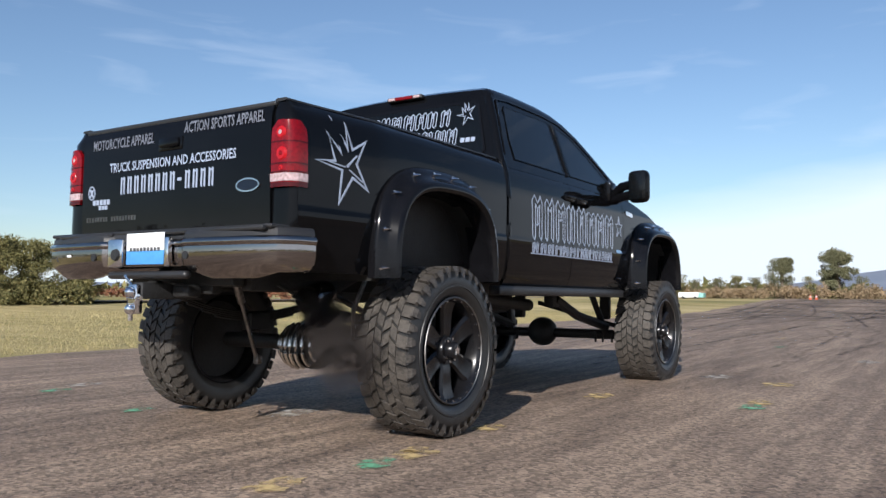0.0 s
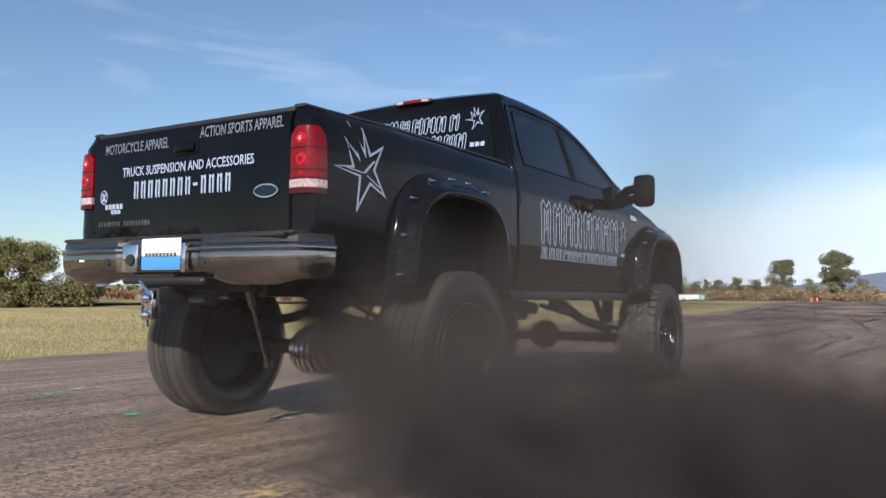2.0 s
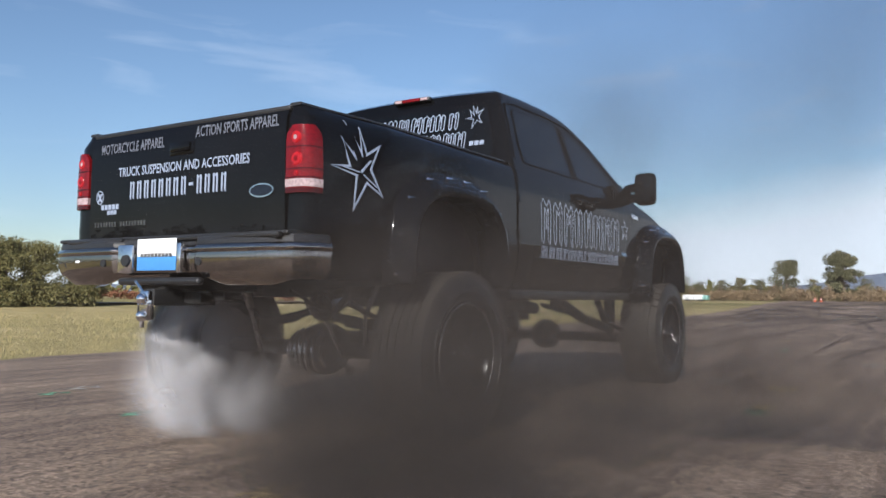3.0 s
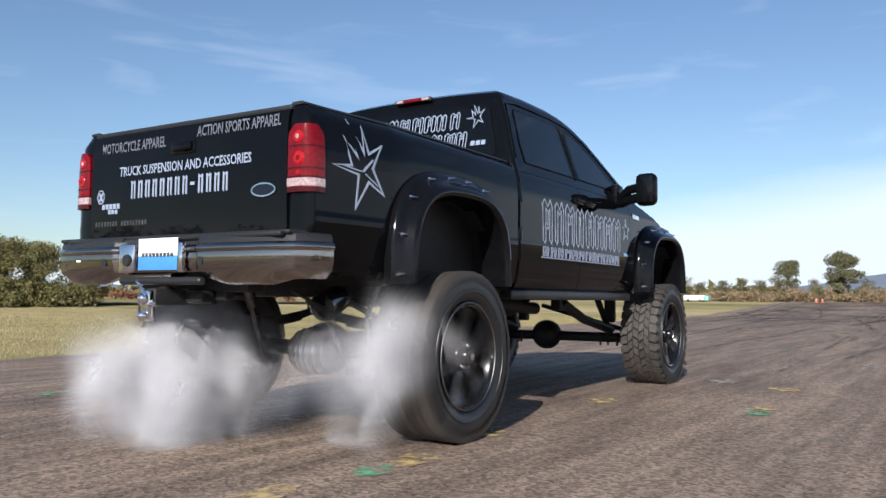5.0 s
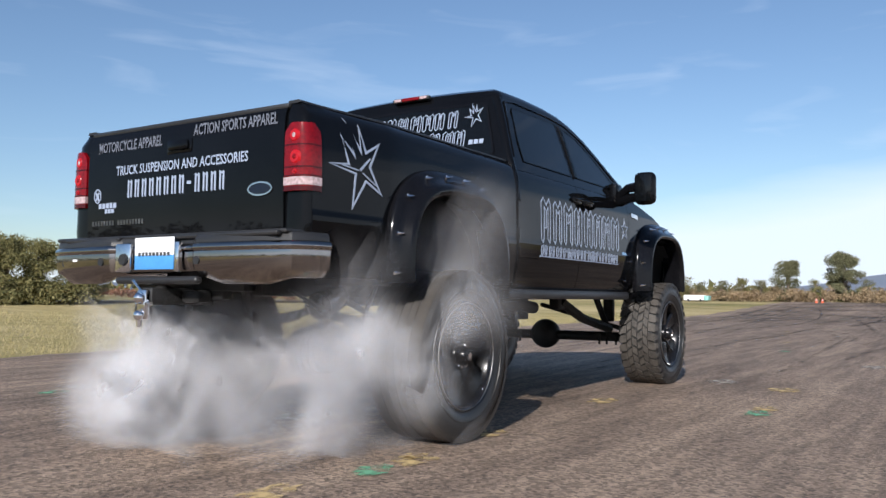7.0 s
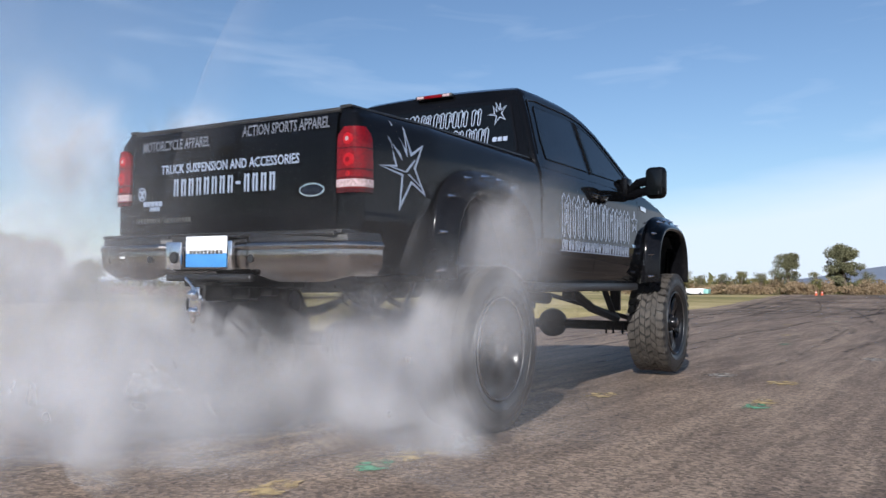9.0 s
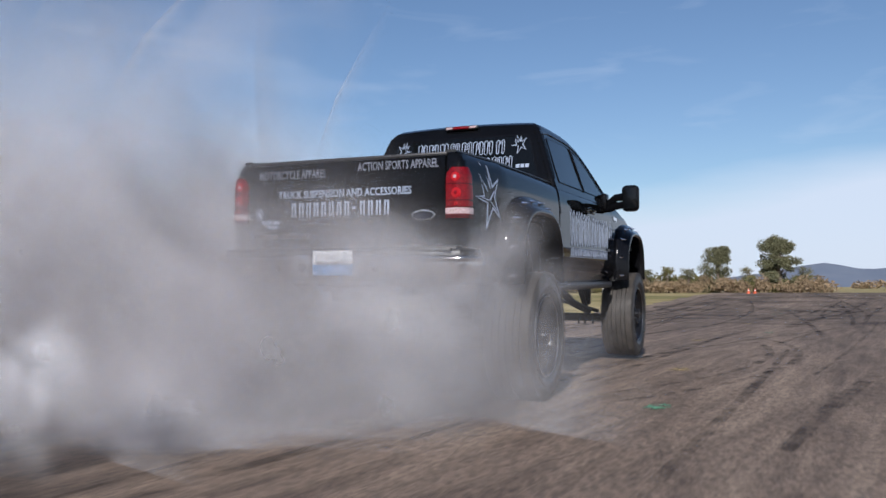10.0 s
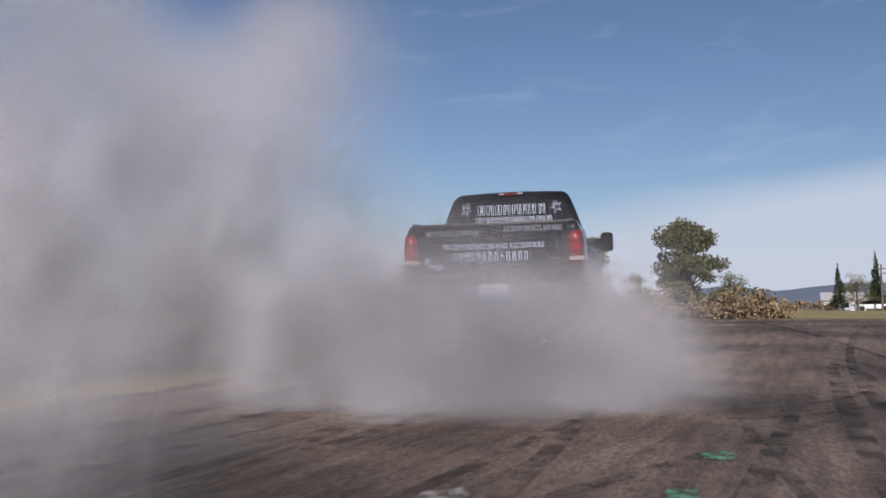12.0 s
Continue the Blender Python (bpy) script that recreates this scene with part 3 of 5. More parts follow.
# door handles, mirrors
for s in (1, -1):
    for y in (1.97, 2.20):
        bm = bmesh.new()
        box(bm, (s * 0.995, y, 1.598), (0.03, 0.17, 0.05), 0.012)
        box(bm, (s * 1.015, y, 1.606), (0.022, 0.15, 0.024), 0.009)
        part("door_handle", bm, BLACK, truck)
    bm = bmesh.new()
    box(bm, (s * 1.268, 2.86, 1.785), (0.19, 0.12, 0.29), 0.055, seg=4)
    shell = part("door_mirror", bm, BLACK, truck, "tall black towing mirror on two arms")
    bm = bmesh.new()
    box(bm, (s * 1.268, 2.797, 1.785), (0.145, 0.008, 0.235), 0.003)
    part("mirror_glass", bm, TINT, shell)
    bm = bmesh.new()
    pipe(bm, [(s * 0.93, 2.93, 1.72), (s * 1.02, 2.91, 1.735), (s * 1.10, 2.88, 1.795), (s * 1.20, 2.87, 1.81)], 0.042, 10)
    pipe(bm, [(s * 0.93, 2.93, 1.69), (s * 1.02, 2.91, 1.68), (s * 1.10, 2.88, 1.705), (s * 1.20, 2.87, 1.72)], 0.042, 10)
    box(bm, (s * 0.965, 2.93, 1.76), (0.08, 0.17, 0.19), 0.03)
    part("mirror_arm", bm, BLACK, shell)

# hood, cowl, nose
bm = bmesh.new()
rings = []
for y, z, w in ((3.22, 1.78, 0.93), (3.5, 1.745, 0.93), (3.9, 1.67, 0.92), (4.2, 1.59, 0.88), (4.55, 1.51, 0.80), (4.78, 1.42, 0.74)):
    rings.append([bm.verts.new((x * w, y, z - 0.06 * abs(x) ** 4 + (0.025 if abs(x) < 0.45 else 0))) for x in np.linspace(-1, 1, 17)])
skin(bm, rings)
solid(bm, 0.02)
part("hood", bm, BLACK, truck)
bm = bmesh.new()
box(bm, (0, 4.76, 1.25), (1.42, 0.10, 0.42), 0.03)
part("grille", bm, CHROME, truck)
bm = bmesh.new()
box(bm, (0, 4.86, 0.98), (1.5, 0.16, 0.24), 0.05)
part("front_bumper", bm, CHROME, truck)
bm = bmesh.new()
box(bm, (0, 4.3, 1.25), (1.1, 1.0, 0.6), 0.05)
part("engine", bm, UNDER, truck)

# wheel flares with exposed bolts, and inner liners
for s in (1, -1):
    for yc in (0.0, BASE):
        bm = bmesh.new()
        rings = []
        for a in np.linspace(-0.03, math.pi + 0.03, 41):
            c, q = math.cos(a), math.sin(a)
            sq = (abs(c) ** 3.0 + abs(max(q, 0)) ** 3.0) ** (-1 / 3.0) if q > 0 else 1.0
            y0, z0 = 0.52 * sq * c, 0.90 + 0.50 * sq * q
            y1, z1 = 0.625 * sq * c, 0.90 + 0.655 * sq * q
            prof = []
            for k, (f, xo) in enumerate(((0.0, 0.93), (0.0, 1.075), (0.03, 1.125), (0.14, 1.138), (0.30, 1.135), (0.42, 1.118), (0.55, 1.078), (0.75, 1.05), (0.93, 1.035), (1.0, 1.012), (1.0, 0.975))):
                prof.append(bm.verts.new((s * xo, yc + y0 + (y1 - y0) * f, z0 + (z1 - z0) * f)))
            rings.append(prof)
        skin(bm, rings)
        flare = part("wheel_flare", bm, FLARE, truck, "black plastic wheel flare with steel bolts", smooth=50)
        for a in np.linspace(0.06, math.pi - 0.06, 10):
            bm = bmesh.new()
            c, q = math.cos(a), math.sin(a)
            sq = (abs(c) ** 3.0 + abs(q) ** 3.0) ** (-1 / 3.0)
            y, z = 0.595 * sq * c, 0.90 + 0.615 * sq * q
            tube(bm, (s * 1.03, yc + y, z), (s * 1.058, yc + y, z), 0.016, 0.014, 8)
            tube(bm, (s * 1.058, yc + y, z), (s * 1.098, yc + y, z), 0.011, 0.002, 8)
            part("flare_bolt", bm, CHROME, flare, "chrome spike bolt")
        bm = bmesh.new()
        rings = []
        for a in np.linspace(-0.1, math.pi + 0.1, 25):
            rings.append([bm.verts.new((s * x, yc + 0.585 * math.cos(a), 0.92 + 0.52 * math.sin(a))) for x in (0.45, 0.99)])
        skin(bm, rings)
        wall = [r[0] for r in rings]
        bm.faces.new(wall)
        part("wheel_liner", bm, UNDER, truck)

# rear bumper
bm = bmesh.new()
rings = []
BP = [(-1.0, -1.16), (-0.985, -1.26), (-0.93, -1.335), (-0.80, -1.375), (-0.5, -1.395), (-0.345, -1.40), (-0.29, -1.365)]
path = BP + [(-x, y) for x, y in BP[::-1]]
for i, (x, y) in enumerate(path):
    d = Vector((path[min(i + 1, len(path) - 1)][0] - path[max(i - 1, 0)][0], path[min(i + 1, len(path) - 1)][1] - path[max(i - 1, 0)][1])).normalized()
    nx, ny = d.y, -d.x
    mid = abs(x) < 0.4
    low = 0.90 if mid else 0.865
    end = 0.03 if abs(x) > 0.9 else 0.0
    prof = [(-0.05, 1.118), (-0.012, 1.117), (0.002, 1.112), (0.010, 1.100), (0.012, 1.084), (0.013, 1.074), (0.020, 1.071), (0.027, 1.064), (0.031, 1.054), (0.031, 1.044), (0.027, 1.035), (0.021, 1.030), (0.022, 1.02), (0.022, 0.99), (0.018, 0.96), (0.010, 0.93), (-0.002, low + 0.035 + end), (-0.018, low + 0.012 + end), (-0.04, low + end), (-0.09, low + 0.01 + end)]
    rings.append([bm.verts.new((x + nx * o, y + ny * o, z)) for o, z in prof])
skin(bm, rings)
for f in bm.faces:
    f.material_index = 1 if f.calc_center_median().z > 1.0735 else 0
bumper = part("rear_bumper", bm, [BUMPER, TRIM], truck, "dark chrome rear step bumper", smooth=30)
bumper.location = (0, 0.065, 0)
bm = bmesh.new()
box(bm, (0, -1.235, 1.12), (1.84, 0.27, 0.022), 0.010)
box(bm, (0.52, -1.378, 1.110), (0.74, 0.045, 0.026), 0.012)
box(bm, (-0.55, -1.372, 1.110), (0.50, 0.045, 0.026), 0.012)
part("step_pad", bm, TRIM, bumper)
bm = bmesh.new()
box(bm, (0.02, -1.385, 0.884), (0.66, 0.05, 0.042), 0.02, seg=3)
part("lower_bar", bm, TRIM, bumper)
bm = bmesh.new()
box(bm, (-0.235, -1.405, 1.005), (0.13, 0.03, 0.16), 0.014)
part("plate_recess", bm, CHROME, bumper, "bright chrome plate recess")
bm = bmesh.new()
box(bm, (0.205, -1.405, 1.005), (0.035, 0.03, 0.16), 0.010)
part("plate_recess", bm, CHROME, bumper, "bright chrome plate recess")
bm = bmesh.new()
tube(bm, (-0.215, -1.422, 0.995), (-0.215, -1.434, 0.995), 0.034, 0.03, 16)
part("lock_plug", bm, TRIM, bumper)
bm = bmesh.new()
box(bm, (0.015, -1.405, 1.063), (0.315, 0.006, 0.095), 0.002)
sign = part("rear_plate", bm, WHITE, bumper, "white and blue plate with a blurred band")
bm = bmesh.new()
box(bm, (0.015, -1.405, 0.978), (0.315, 0.006, 0.075), 0.002)
part("plate_lower_half", bm, BLUE, sign)
bm = bmesh.new()
for k in range(9):
    box(bm, (-0.10 + k * 0.029, -1.4085, 1.022), (0.02, 0.003, 0.02))
part("plate_bars", bm, STEEL, sign)
for x in (-0.80, -0.42, 0.36, 0.78):
    bm = bmesh.new()
    tube(bm, (x, -1.385 + (abs(x) > 0.6) * 0.015, 0.985), (x, -1.424 + (abs(x) > 0.6) * 0.03, 0.985), 0.026, 0.022, 14)
    part("parking_sensor", bm, TRIM, bumper)
bm = bmesh.new()
box(bm, (-0.635, -1.404, 0.998), (0.13, 0.005, 0.012))
part("bumper_badge", bm, WHITE, bumper)

# hitch
bm = bmesh.new()
box(bm, (0.0, -1.22, 0.80), (0.09, 0.42, 0.09), 0.01)
box(bm, (0, -1.10, 0.82), (0.50, 0.07, 0.07), 0.012)
box(bm, (0.12, -1.20, 0.80), (0.14, 0.10, 0.07), 0.02)
box(bm, (-0.13, -1.22, 0.82), (0.09, 0.10, 0.08), 0.03)
hitch = part("tow_hitch", bm, UNDER, truck)
hitch.location = (0, 0.06, 0)
bm = bmesh.new()
box(bm, (0.0, -1.44, 0.755), (0.07, 0.05, 0.16), 0.012)
bmesh.ops.create_uvsphere(bm, u_segments=14, v_segments=10, radius=0.032, matrix=Matrix.Translation((0.0, -1.47, 0.79)))
bmesh.ops.create_uvsphere(bm, u_segments=14, v_segments=10, radius=0.030, matrix=Matrix.Translation((0.0, -1.47, 0.70)))
tube(bm, (0.0, -1.47, 0.73), (0.0, -1.47, 0.64), 0.015)
tube(bm, (-0.05, -1.45, 0.76), (0.06, -1.45, 0.76), 0.012)
tube(bm, (-0.02, -1.44, 0.82), (-0.11, -1.43, 0.88), 0.008)
part("hitch_ball", bm, CHROME, hitch, "polished two-ball hitch mount")
bm = bmesh.new()
pipe(bm, [(-0.16, -1.33, 0.80), (-0.17, -1.36, 0.75), (-0.12, -1.40, 0.70), (-0.03, -1.44, 0.69)], 0.008, 6)
part("trailer_wire", bm, TRIM, hitch)

# chassis
for s in (1, -1):
    bm = bmesh.new()
    box(bm, (s * 0.43, 1.95, 0.88), (0.08, 5.9, 0.15), 0.012)
    part("frame_rail", bm, UNDER, truck)
    bm = bmesh.new()
    for k in range(5):
        pipe(bm, [(s * 0.52, y, 0.66 - k * 0.013 + 0.16 * (y / 0.8) ** 2) for y in np.linspace(-0.85 + k * 0.12, 0.85 - k * 0.12, 9)], 0.010, 6)
    box(bm, (s * 0.52, 0, 0.60), (0.10, 0.18, 0.12), 0.01)
    part("leaf_spring", bm, UNDER, truck)
    bm = bmesh.new()
    tube(bm, (s * 0.29, -0.40, 0.84), (s * 0.36, -0.14, 0.34), 0.013)
    tube(bm, (s * 0.28, -0.44, 0.92), (s * 0.305, -0.34, 0.73), 0.026)
    box(bm, (s * 0.36, -0.13, 0.345), (0.05, 0.05, 0.06), 0.012)
    part("rear_damper", bm, STEEL, truck, "slim steel rear shock absorber")
    bm = bmesh.new()
    box(bm, (s * 0.50, 3.97, 0.72), (0.10, 0.10, 0.30), 0.02)
    tube(bm, (s * 0.46, 3.55, 0.98), (s * 0.55, 3.85, 0.45), 0.032)
    part("front_damper", bm, UNDER, truck)
    bm = bmesh.new()
    pipe(bm, [(s * 0.50, 2.75, 0.78), (s * 0.52, 3.2, 0.62), (s * 0.55, 3.85, 0.50)], 0.045, 8)
    box(bm, (s * 0.47, 2.75, 0.80), (0.10, 0.16, 0.20), 0.02)
    part("radius_arm", bm, UNDER, truck)
for y in (-1.05, -0.6, 0.8, 1.9, 2.9):
    bm = bmesh.new()
    box(bm, (0, y, 0.88), (0.86, 0.09, 0.10), 0.01)
    part("crossmember", bm, UNDER, truck)
bm = bmesh.new()
box(bm, (0, 2.15, 0.78), (0.42, 0.65, 0.26), 0.06)
part("transfer_case", bm, UNDER, truck)
bm = bmesh.new()
box(bm, (-0.55, 1.6, 0.86), (0.34, 1.2, 0.26), 0.05)
part("fuel_tank", bm, UNDER, truck)
bm = bmesh.new()
tube(bm, (-0.80, 0, HUB), (0.80, 0, HUB), 0.052, seg=16)
axle = part("rear_axle", bm, UNDER, truck)
bm = bmesh.new()
DX = 0.03
bmesh.ops.create_uvsphere(bm, u_segments=20, v_segments=14, radius=0.175, matrix=Matrix.Translation((DX, 0.02, HUB)))
tube(bm, (DX, 0.1, HUB), (DX, 0.42, HUB + 0.05), 0.11, 0.06, 16)
part("differential", bm, UNDER, axle)
bm = bmesh.new()
rings = []
for k in range(9):
    a = k / 8 * 1.35
    rings.append([bm.verts.new((DX + 0.165 * math.cos(b) * math.cos(a), -0.10 - 0.105 * math.sin(a), HUB - 0.01 + 0.15 * math.sin(b) * math.cos(a))) for b in np.linspace(0, 2 * math.pi, 25)[:-1]])
skin(bm, rings, True)
bm.faces.new(rings[-1])
cover = part("differential_cover", bm, UNDER, axle, "ribbed cast differential cover")
CAST = material("cast_aluminium", (0.74, 0.72, 0.69), 0.24, 1.0, vary=0.12)
for k in range(7):
    bm = bmesh.new()
    x = -0.135 + k * 0.045
    h = math.sqrt(max(0, 1 - (x / 0.17) ** 2))
    pts = [(DX + x, -0.115 - 0.118 * math.cos(b) * h, HUB - 0.01 + 0.15 * h * math.sin(b)) for b in np.linspace(-1.3, 1.3, 9)]
    pipe(bm, pts, 0.0145, 8)
    part("cover_rib", bm, CAST, axle, "bright cast rib")
bm = bmesh.new()
tube(bm, (DX, 0.35, HUB + 0.05), (0.05, 2.0, 0.76), 0.05, seg=14)
part("driveshaft", bm, UNDER, truck)
bm = bmesh.new()
tube(bm, (-0.78, BASE, HUB - 0.05), (0.80, BASE, HUB - 0.05), 0.05, seg=14)
bmesh.ops.create_uvsphere(bm, u_segments=18, v_segments=12, radius=0.165, matrix=Matrix.Translation((-0.22, BASE, HUB - 0.04)) @ Matrix.Diagonal((1, 0.9, 0.95, 1)))
tube(bm, (-0.70, BASE + 0.18, HUB - 0.07), (0.72, BASE + 0.18, HUB - 0.07), 0.022)
tube(bm, (0.62, BASE + 0.16, HUB + 0.02), (-0.35, BASE + 0.16, HUB + 0.27), 0.024)
for x in (0.42, 0.5, 0.6, -0.5):
    tube(bm, (x, BASE - 0.06, HUB - 0.13), (x, BASE - 0.06, HUB - 0.02), 0.012, seg=6)
part("front_axle", bm, UNDER, truck)
# exhaust
bm = bmesh.new()
pipe(bm, [(0.30, 2.6, 0.72), (0.40, 1.2, 0.80), (0.46, 0.35, 0.93), (0.50, -0.15, 0.93), (0.53, -0.40, 0.84), (0.56, -0.55, 0.775)], 0.055, 14)
pipe_ob = part("exhaust_pipe", bm, UNDER, truck)
bm = bmesh.new()
way = Vector((0.18, -0.85, -0.22)).normalized()
a0 = Vector((0.545, -0.48, 0.80))
a1 = a0 + way * 0.20
q = way.to_track_quat("Z", "Y")
rings = []
for c, r in ((a0, 0.072), (a1, 0.082), (a1 + way * 0.006, 0.078), (a1, 0.072), (a0 + way * 0.02, 0.066)):
    rings.append([bm.verts.new(c + q @ Vector((r * math.cos(k * 0.2618), r * math.sin(k * 0.2618), 0))) for k in range(24)])
skin(bm, rings, True)
part("exhaust_tip", bm, BUMPER, pipe_ob, "polished exhaust tip", smooth=50)
bm = bmesh.new()
pipe(bm, [(0.30, -0.50, 0.92), (0.42, -0.30, 0.80), (0.62, -0.02, 0.62)], 0.018, 8)
pipe(bm, [(0.70, -0.30, 0.88), (0.66, -0.36, 0.70), (0.64, -0.34, 0.52)], 0.015, 8)
part("sway_link", bm, STEEL, truck)
bm = bmesh.new()
rr = random.Random(5)
for k in range(5):
    x = 0.15 + 0.07 * k
    pipe(bm, [(x, -0.30, 0.86), (x + rr.uniform(-0.06, 0.06), -0.32, 0.74), (x + rr.uniform(-0.08, 0.10), -0.26, 0.64 + rr.uniform(0, 0.06)), (x + rr.uniform(0, 0.1), -0.15, 0.66)], 0.008, 6)
part("brake_line", bm, TRIM, truck)


# ---- wheels ----
def wheel():
    """A wheel round its own centre, outer face towards +x."""
    hub = new("wheel")
    bm = bmesh.new()
    R = RAD
    prof = [(-0.14, 0.315), (-0.165, 0.328), (-0.183, 0.365), (-0.188, 0.42), (-0.181, 0.455), (-0.165, 0.478), (-0.10, 0.488), (0.0, 0.490), (0.10, 0.488), (0.165, 0.478), (0.181, 0.455), (0.188, 0.42), (0.183, 0.365), (0.165, 0.328), (0.14, 0.315), (0.0, 0.30)]
    prof.append(prof[0])
    spin(bm, prof, 72)
    bmesh.ops.remove_doubles(bm, verts=bm.verts, dist=0.0004)
    tyre = part("tyre", bm, SIDEWALL, hub, "deep-lugged mud-terrain tyre", smooth=45)
    bm = bmesh.new()
    N = 36
    rr = random.Random(8)

    def lug(xs, a0, a1, r0, r1, skew):
        vs = []
        for r in (r0, r1):
            for x, a in ((xs[0], a0), (xs[1], a0 + skew), (xs[1], a1 + skew), (xs[0], a1)):
                vs.append(bm.verts.new((x * (1 if r == r0 else 0.985), r * math.sin(a), r * math.cos(a))))
        for f in ((4, 5, 6, 7), (0, 1, 5, 4), (1, 2, 6, 5), (2, 3, 7, 6), (3, 0, 4, 7)):
            bm.faces.new([vs[k] for k in f])

    st = 2 * math.pi / N
    for k in range(N):
        a = k * st
        lug((-0.174, -0.108), a, a + st * 0.78, 0.474, R, st * 0.16)
        lug((-0.103, -0.058), a + st * 0.30, a + st * 1.10, 0.48, R, st * 0.40)
        lug((-0.053, -0.004), a + st * 0.02, a + st * 0.74, 0.48, R - 0.002, -st * 0.34)
        lug((0.004, 0.053), a + st * 0.40, a + st * 1.12, 0.48, R - 0.002, st * 0.34)
        lug((0.058, 0.103), a + st * 0.20, a + st * 1.0, 0.48, R, -st * 0.40)
        lug((0.108, 0.174), a + st * 0.5, a + st * 1.28, 0.474, R, -st * 0.16)
        for s in (1, -1):
            o = 0.5 * st if s > 0 else 0.0
            e = 0.62 if k % 2 else 0.5
            vs = [bm.verts.new((s * x, r * math.sin(b), r * math.cos(b))) for x, r, b in (
                (0.178, 0.502, a + o), (0.178, 0.502, a + o + st * e), (0.191, 0.474, a + o + st * e), (0.191, 0.474, a + o),
                (0.194, 0.440, a + o + st * 0.42), (0.194, 0.440, a + o + st * 0.12), (0.165, 0.504, a + o), (0.165, 0.504, a + o + st * e))]
            for f in ((0, 1, 2, 3), (3, 2, 4, 5), (6, 7, 1, 0)):
                bm.faces.new([vs[j] for j in f])
    part("tread", bm, RUBBER, tyre, "worn grey-brown tread blocks", smooth=0)
    bm = bmesh.new()
    ring = [(0.185, 0.392), (0.190, 0.390), (0.190, 0.382), (0.185, 0.380)]
    spin(bm, ring, 60)
    part("sidewall_rib", bm, SIDEWALL, tyre)
    # rim barrel
    bm = bmesh.new()
    spin(bm, [(-0.155, 0.320), (-0.165, 0.313), (-0.15, 0.300), (-0.06, 0.272), (0.08, 0.272), (0.145, 0.290), (0.160, 0.298), (0.172, 0.311), (0.170, 0.322), (0.150, 0.326), (0.02, 0.315), (-0.155, 0.320)], 60)
    rim = part("rim", bm, RIM, hub, "black six-spoke alloy rim", smooth=40)
    bm = bmesh.new()
    spin(bm, [(-0.07, 0.001), (-0.07, 0.275), (-0.05, 0.275), (-0.05, 0.001)], 40)
    part("brake_disc", bm, UNDER, rim)
    for k in range(6):
        bm = bmesh.new()
        vs = []
        rings = []
        for r, w, x, d in ((0.062, 0.050, 0.105, 0.05), (0.11, 0.052, 0.118, 0.05), (0.17, 0.058, 0.118, 0.045), (0.24, 0.068, 0.122, 0.04), (0.286, 0.078, 0.138, 0.04)):
            rings.append([bm.verts.new((xx, yy, r)) for xx, yy in ((x - d, -w), (x - 0.012, -w), (x, -w * 0.72), (x - 0.004, 0), (x, w * 0.72), (x - 0.012, w), (x - d, w))])
        skin(bm, rings, True)
        bmesh.ops.rotate(bm, verts=bm.verts, cent=(0, 0, 0), matrix=Matrix.Rotation(k * math.pi / 3, 3, "X"))
        part("spoke", bm, RIM, rim, smooth=30)
    # steel ring laid on the black rim's lip as its highlight
    bm = bmesh.new()
    spin(bm, [(0.168, 0.309), (0.1745, 0.311), (0.1765, 0.3135), (0.1745, 0.316), (0.168, 0.318)], 60)
    part("lip_highlight", bm, STEEL, rim, "thin steel ring put in as the highlight on the rim's edge")
    for k in range(24):
        bm = bmesh.new()
        a = k * math.pi / 12
        tube(bm, (0.145, 0.300 * math.sin(a), 0.300 * math.cos(a)), (0.168, 0.300 * math.sin(a), 0.300 * math.cos(a)), 0.005, seg=6)
        part("rim_rivet", bm, CHROME, rim)
    bm = bmesh.new()
    spin(bm, [(0.07, 0.085), (0.125, 0.085), (0.135, 0.078), (0.137, 0.055), (0.175, 0.050), (0.185, 0.040), (0.188, 0.001)], 30)
    cap = part("hub_cap", bm, RIM, hub, "black hub cap with a chrome star")
    bm = bmesh.new()
    star = [(0.030 * (1 if k % 2 == 0 else 0.42) * math.sin(k * math.pi / 5), 0.030 * (1 if k % 2 == 0 else 0.42) * math.cos(k * math.pi / 5)) for k in range(10)]
    plate(bm, star, lambda u, v, h: Vector((0.1885 + h, u, v)), 0.004)
    part("cap_star", bm, CHROME, cap)
    for k in range(8):
        bm = bmesh.new()
        a = k * math.pi / 4 + 0.2
        tube(bm, (0.12, 0.068 * math.sin(a), 0.068 * math.cos(a)), (0.150, 0.068 * math.sin(a), 0.068 * math.cos(a)), 0.011, 0.008, 6)
        part("wheel_nut", bm, CHROME, cap)
    return hub


TRACK = 0.975
first = wheel()
first.parent = truck
wheels = [first]
for _ in range(3):
    wheels.append(copy_thing(first, Matrix()))


# ---- ground ----
EYE0 = Vector((3.75, -4.05))


def rise(x, y):
    """The field lifts gently towards the woods."""
    r = math.hypot(x - EYE0.x, y - EYE0.y)
    u = min(1.0, max(0.0, (r - 36) / 22))
    return 0.54 * u * u * (3 - 2 * u)


bm = bmesh.new()
rings = []
for r in (0.5, 6, 14, 24, 34, 38, 42, 45, 48, 51, 54, 57, 60, 75, 110, 200, 500, 1500, 4000):
    rings.append([bm.verts.new((EYE0.x + r * math.cos(a), EYE0.y + r * math.sin(a), rise(EYE0.x + r * math.cos(a), EYE0.y + r * math.sin(a)) - 0.025)) for a in np.linspace(0, 2 * math.pi, 97)[:-1]])
skin(bm, rings, True)
bm.faces.new(rings[0])
tagged(part("ground", bm, FIELD), "dry yellow-green grass field beside the runway", "grass field", kind="structure")


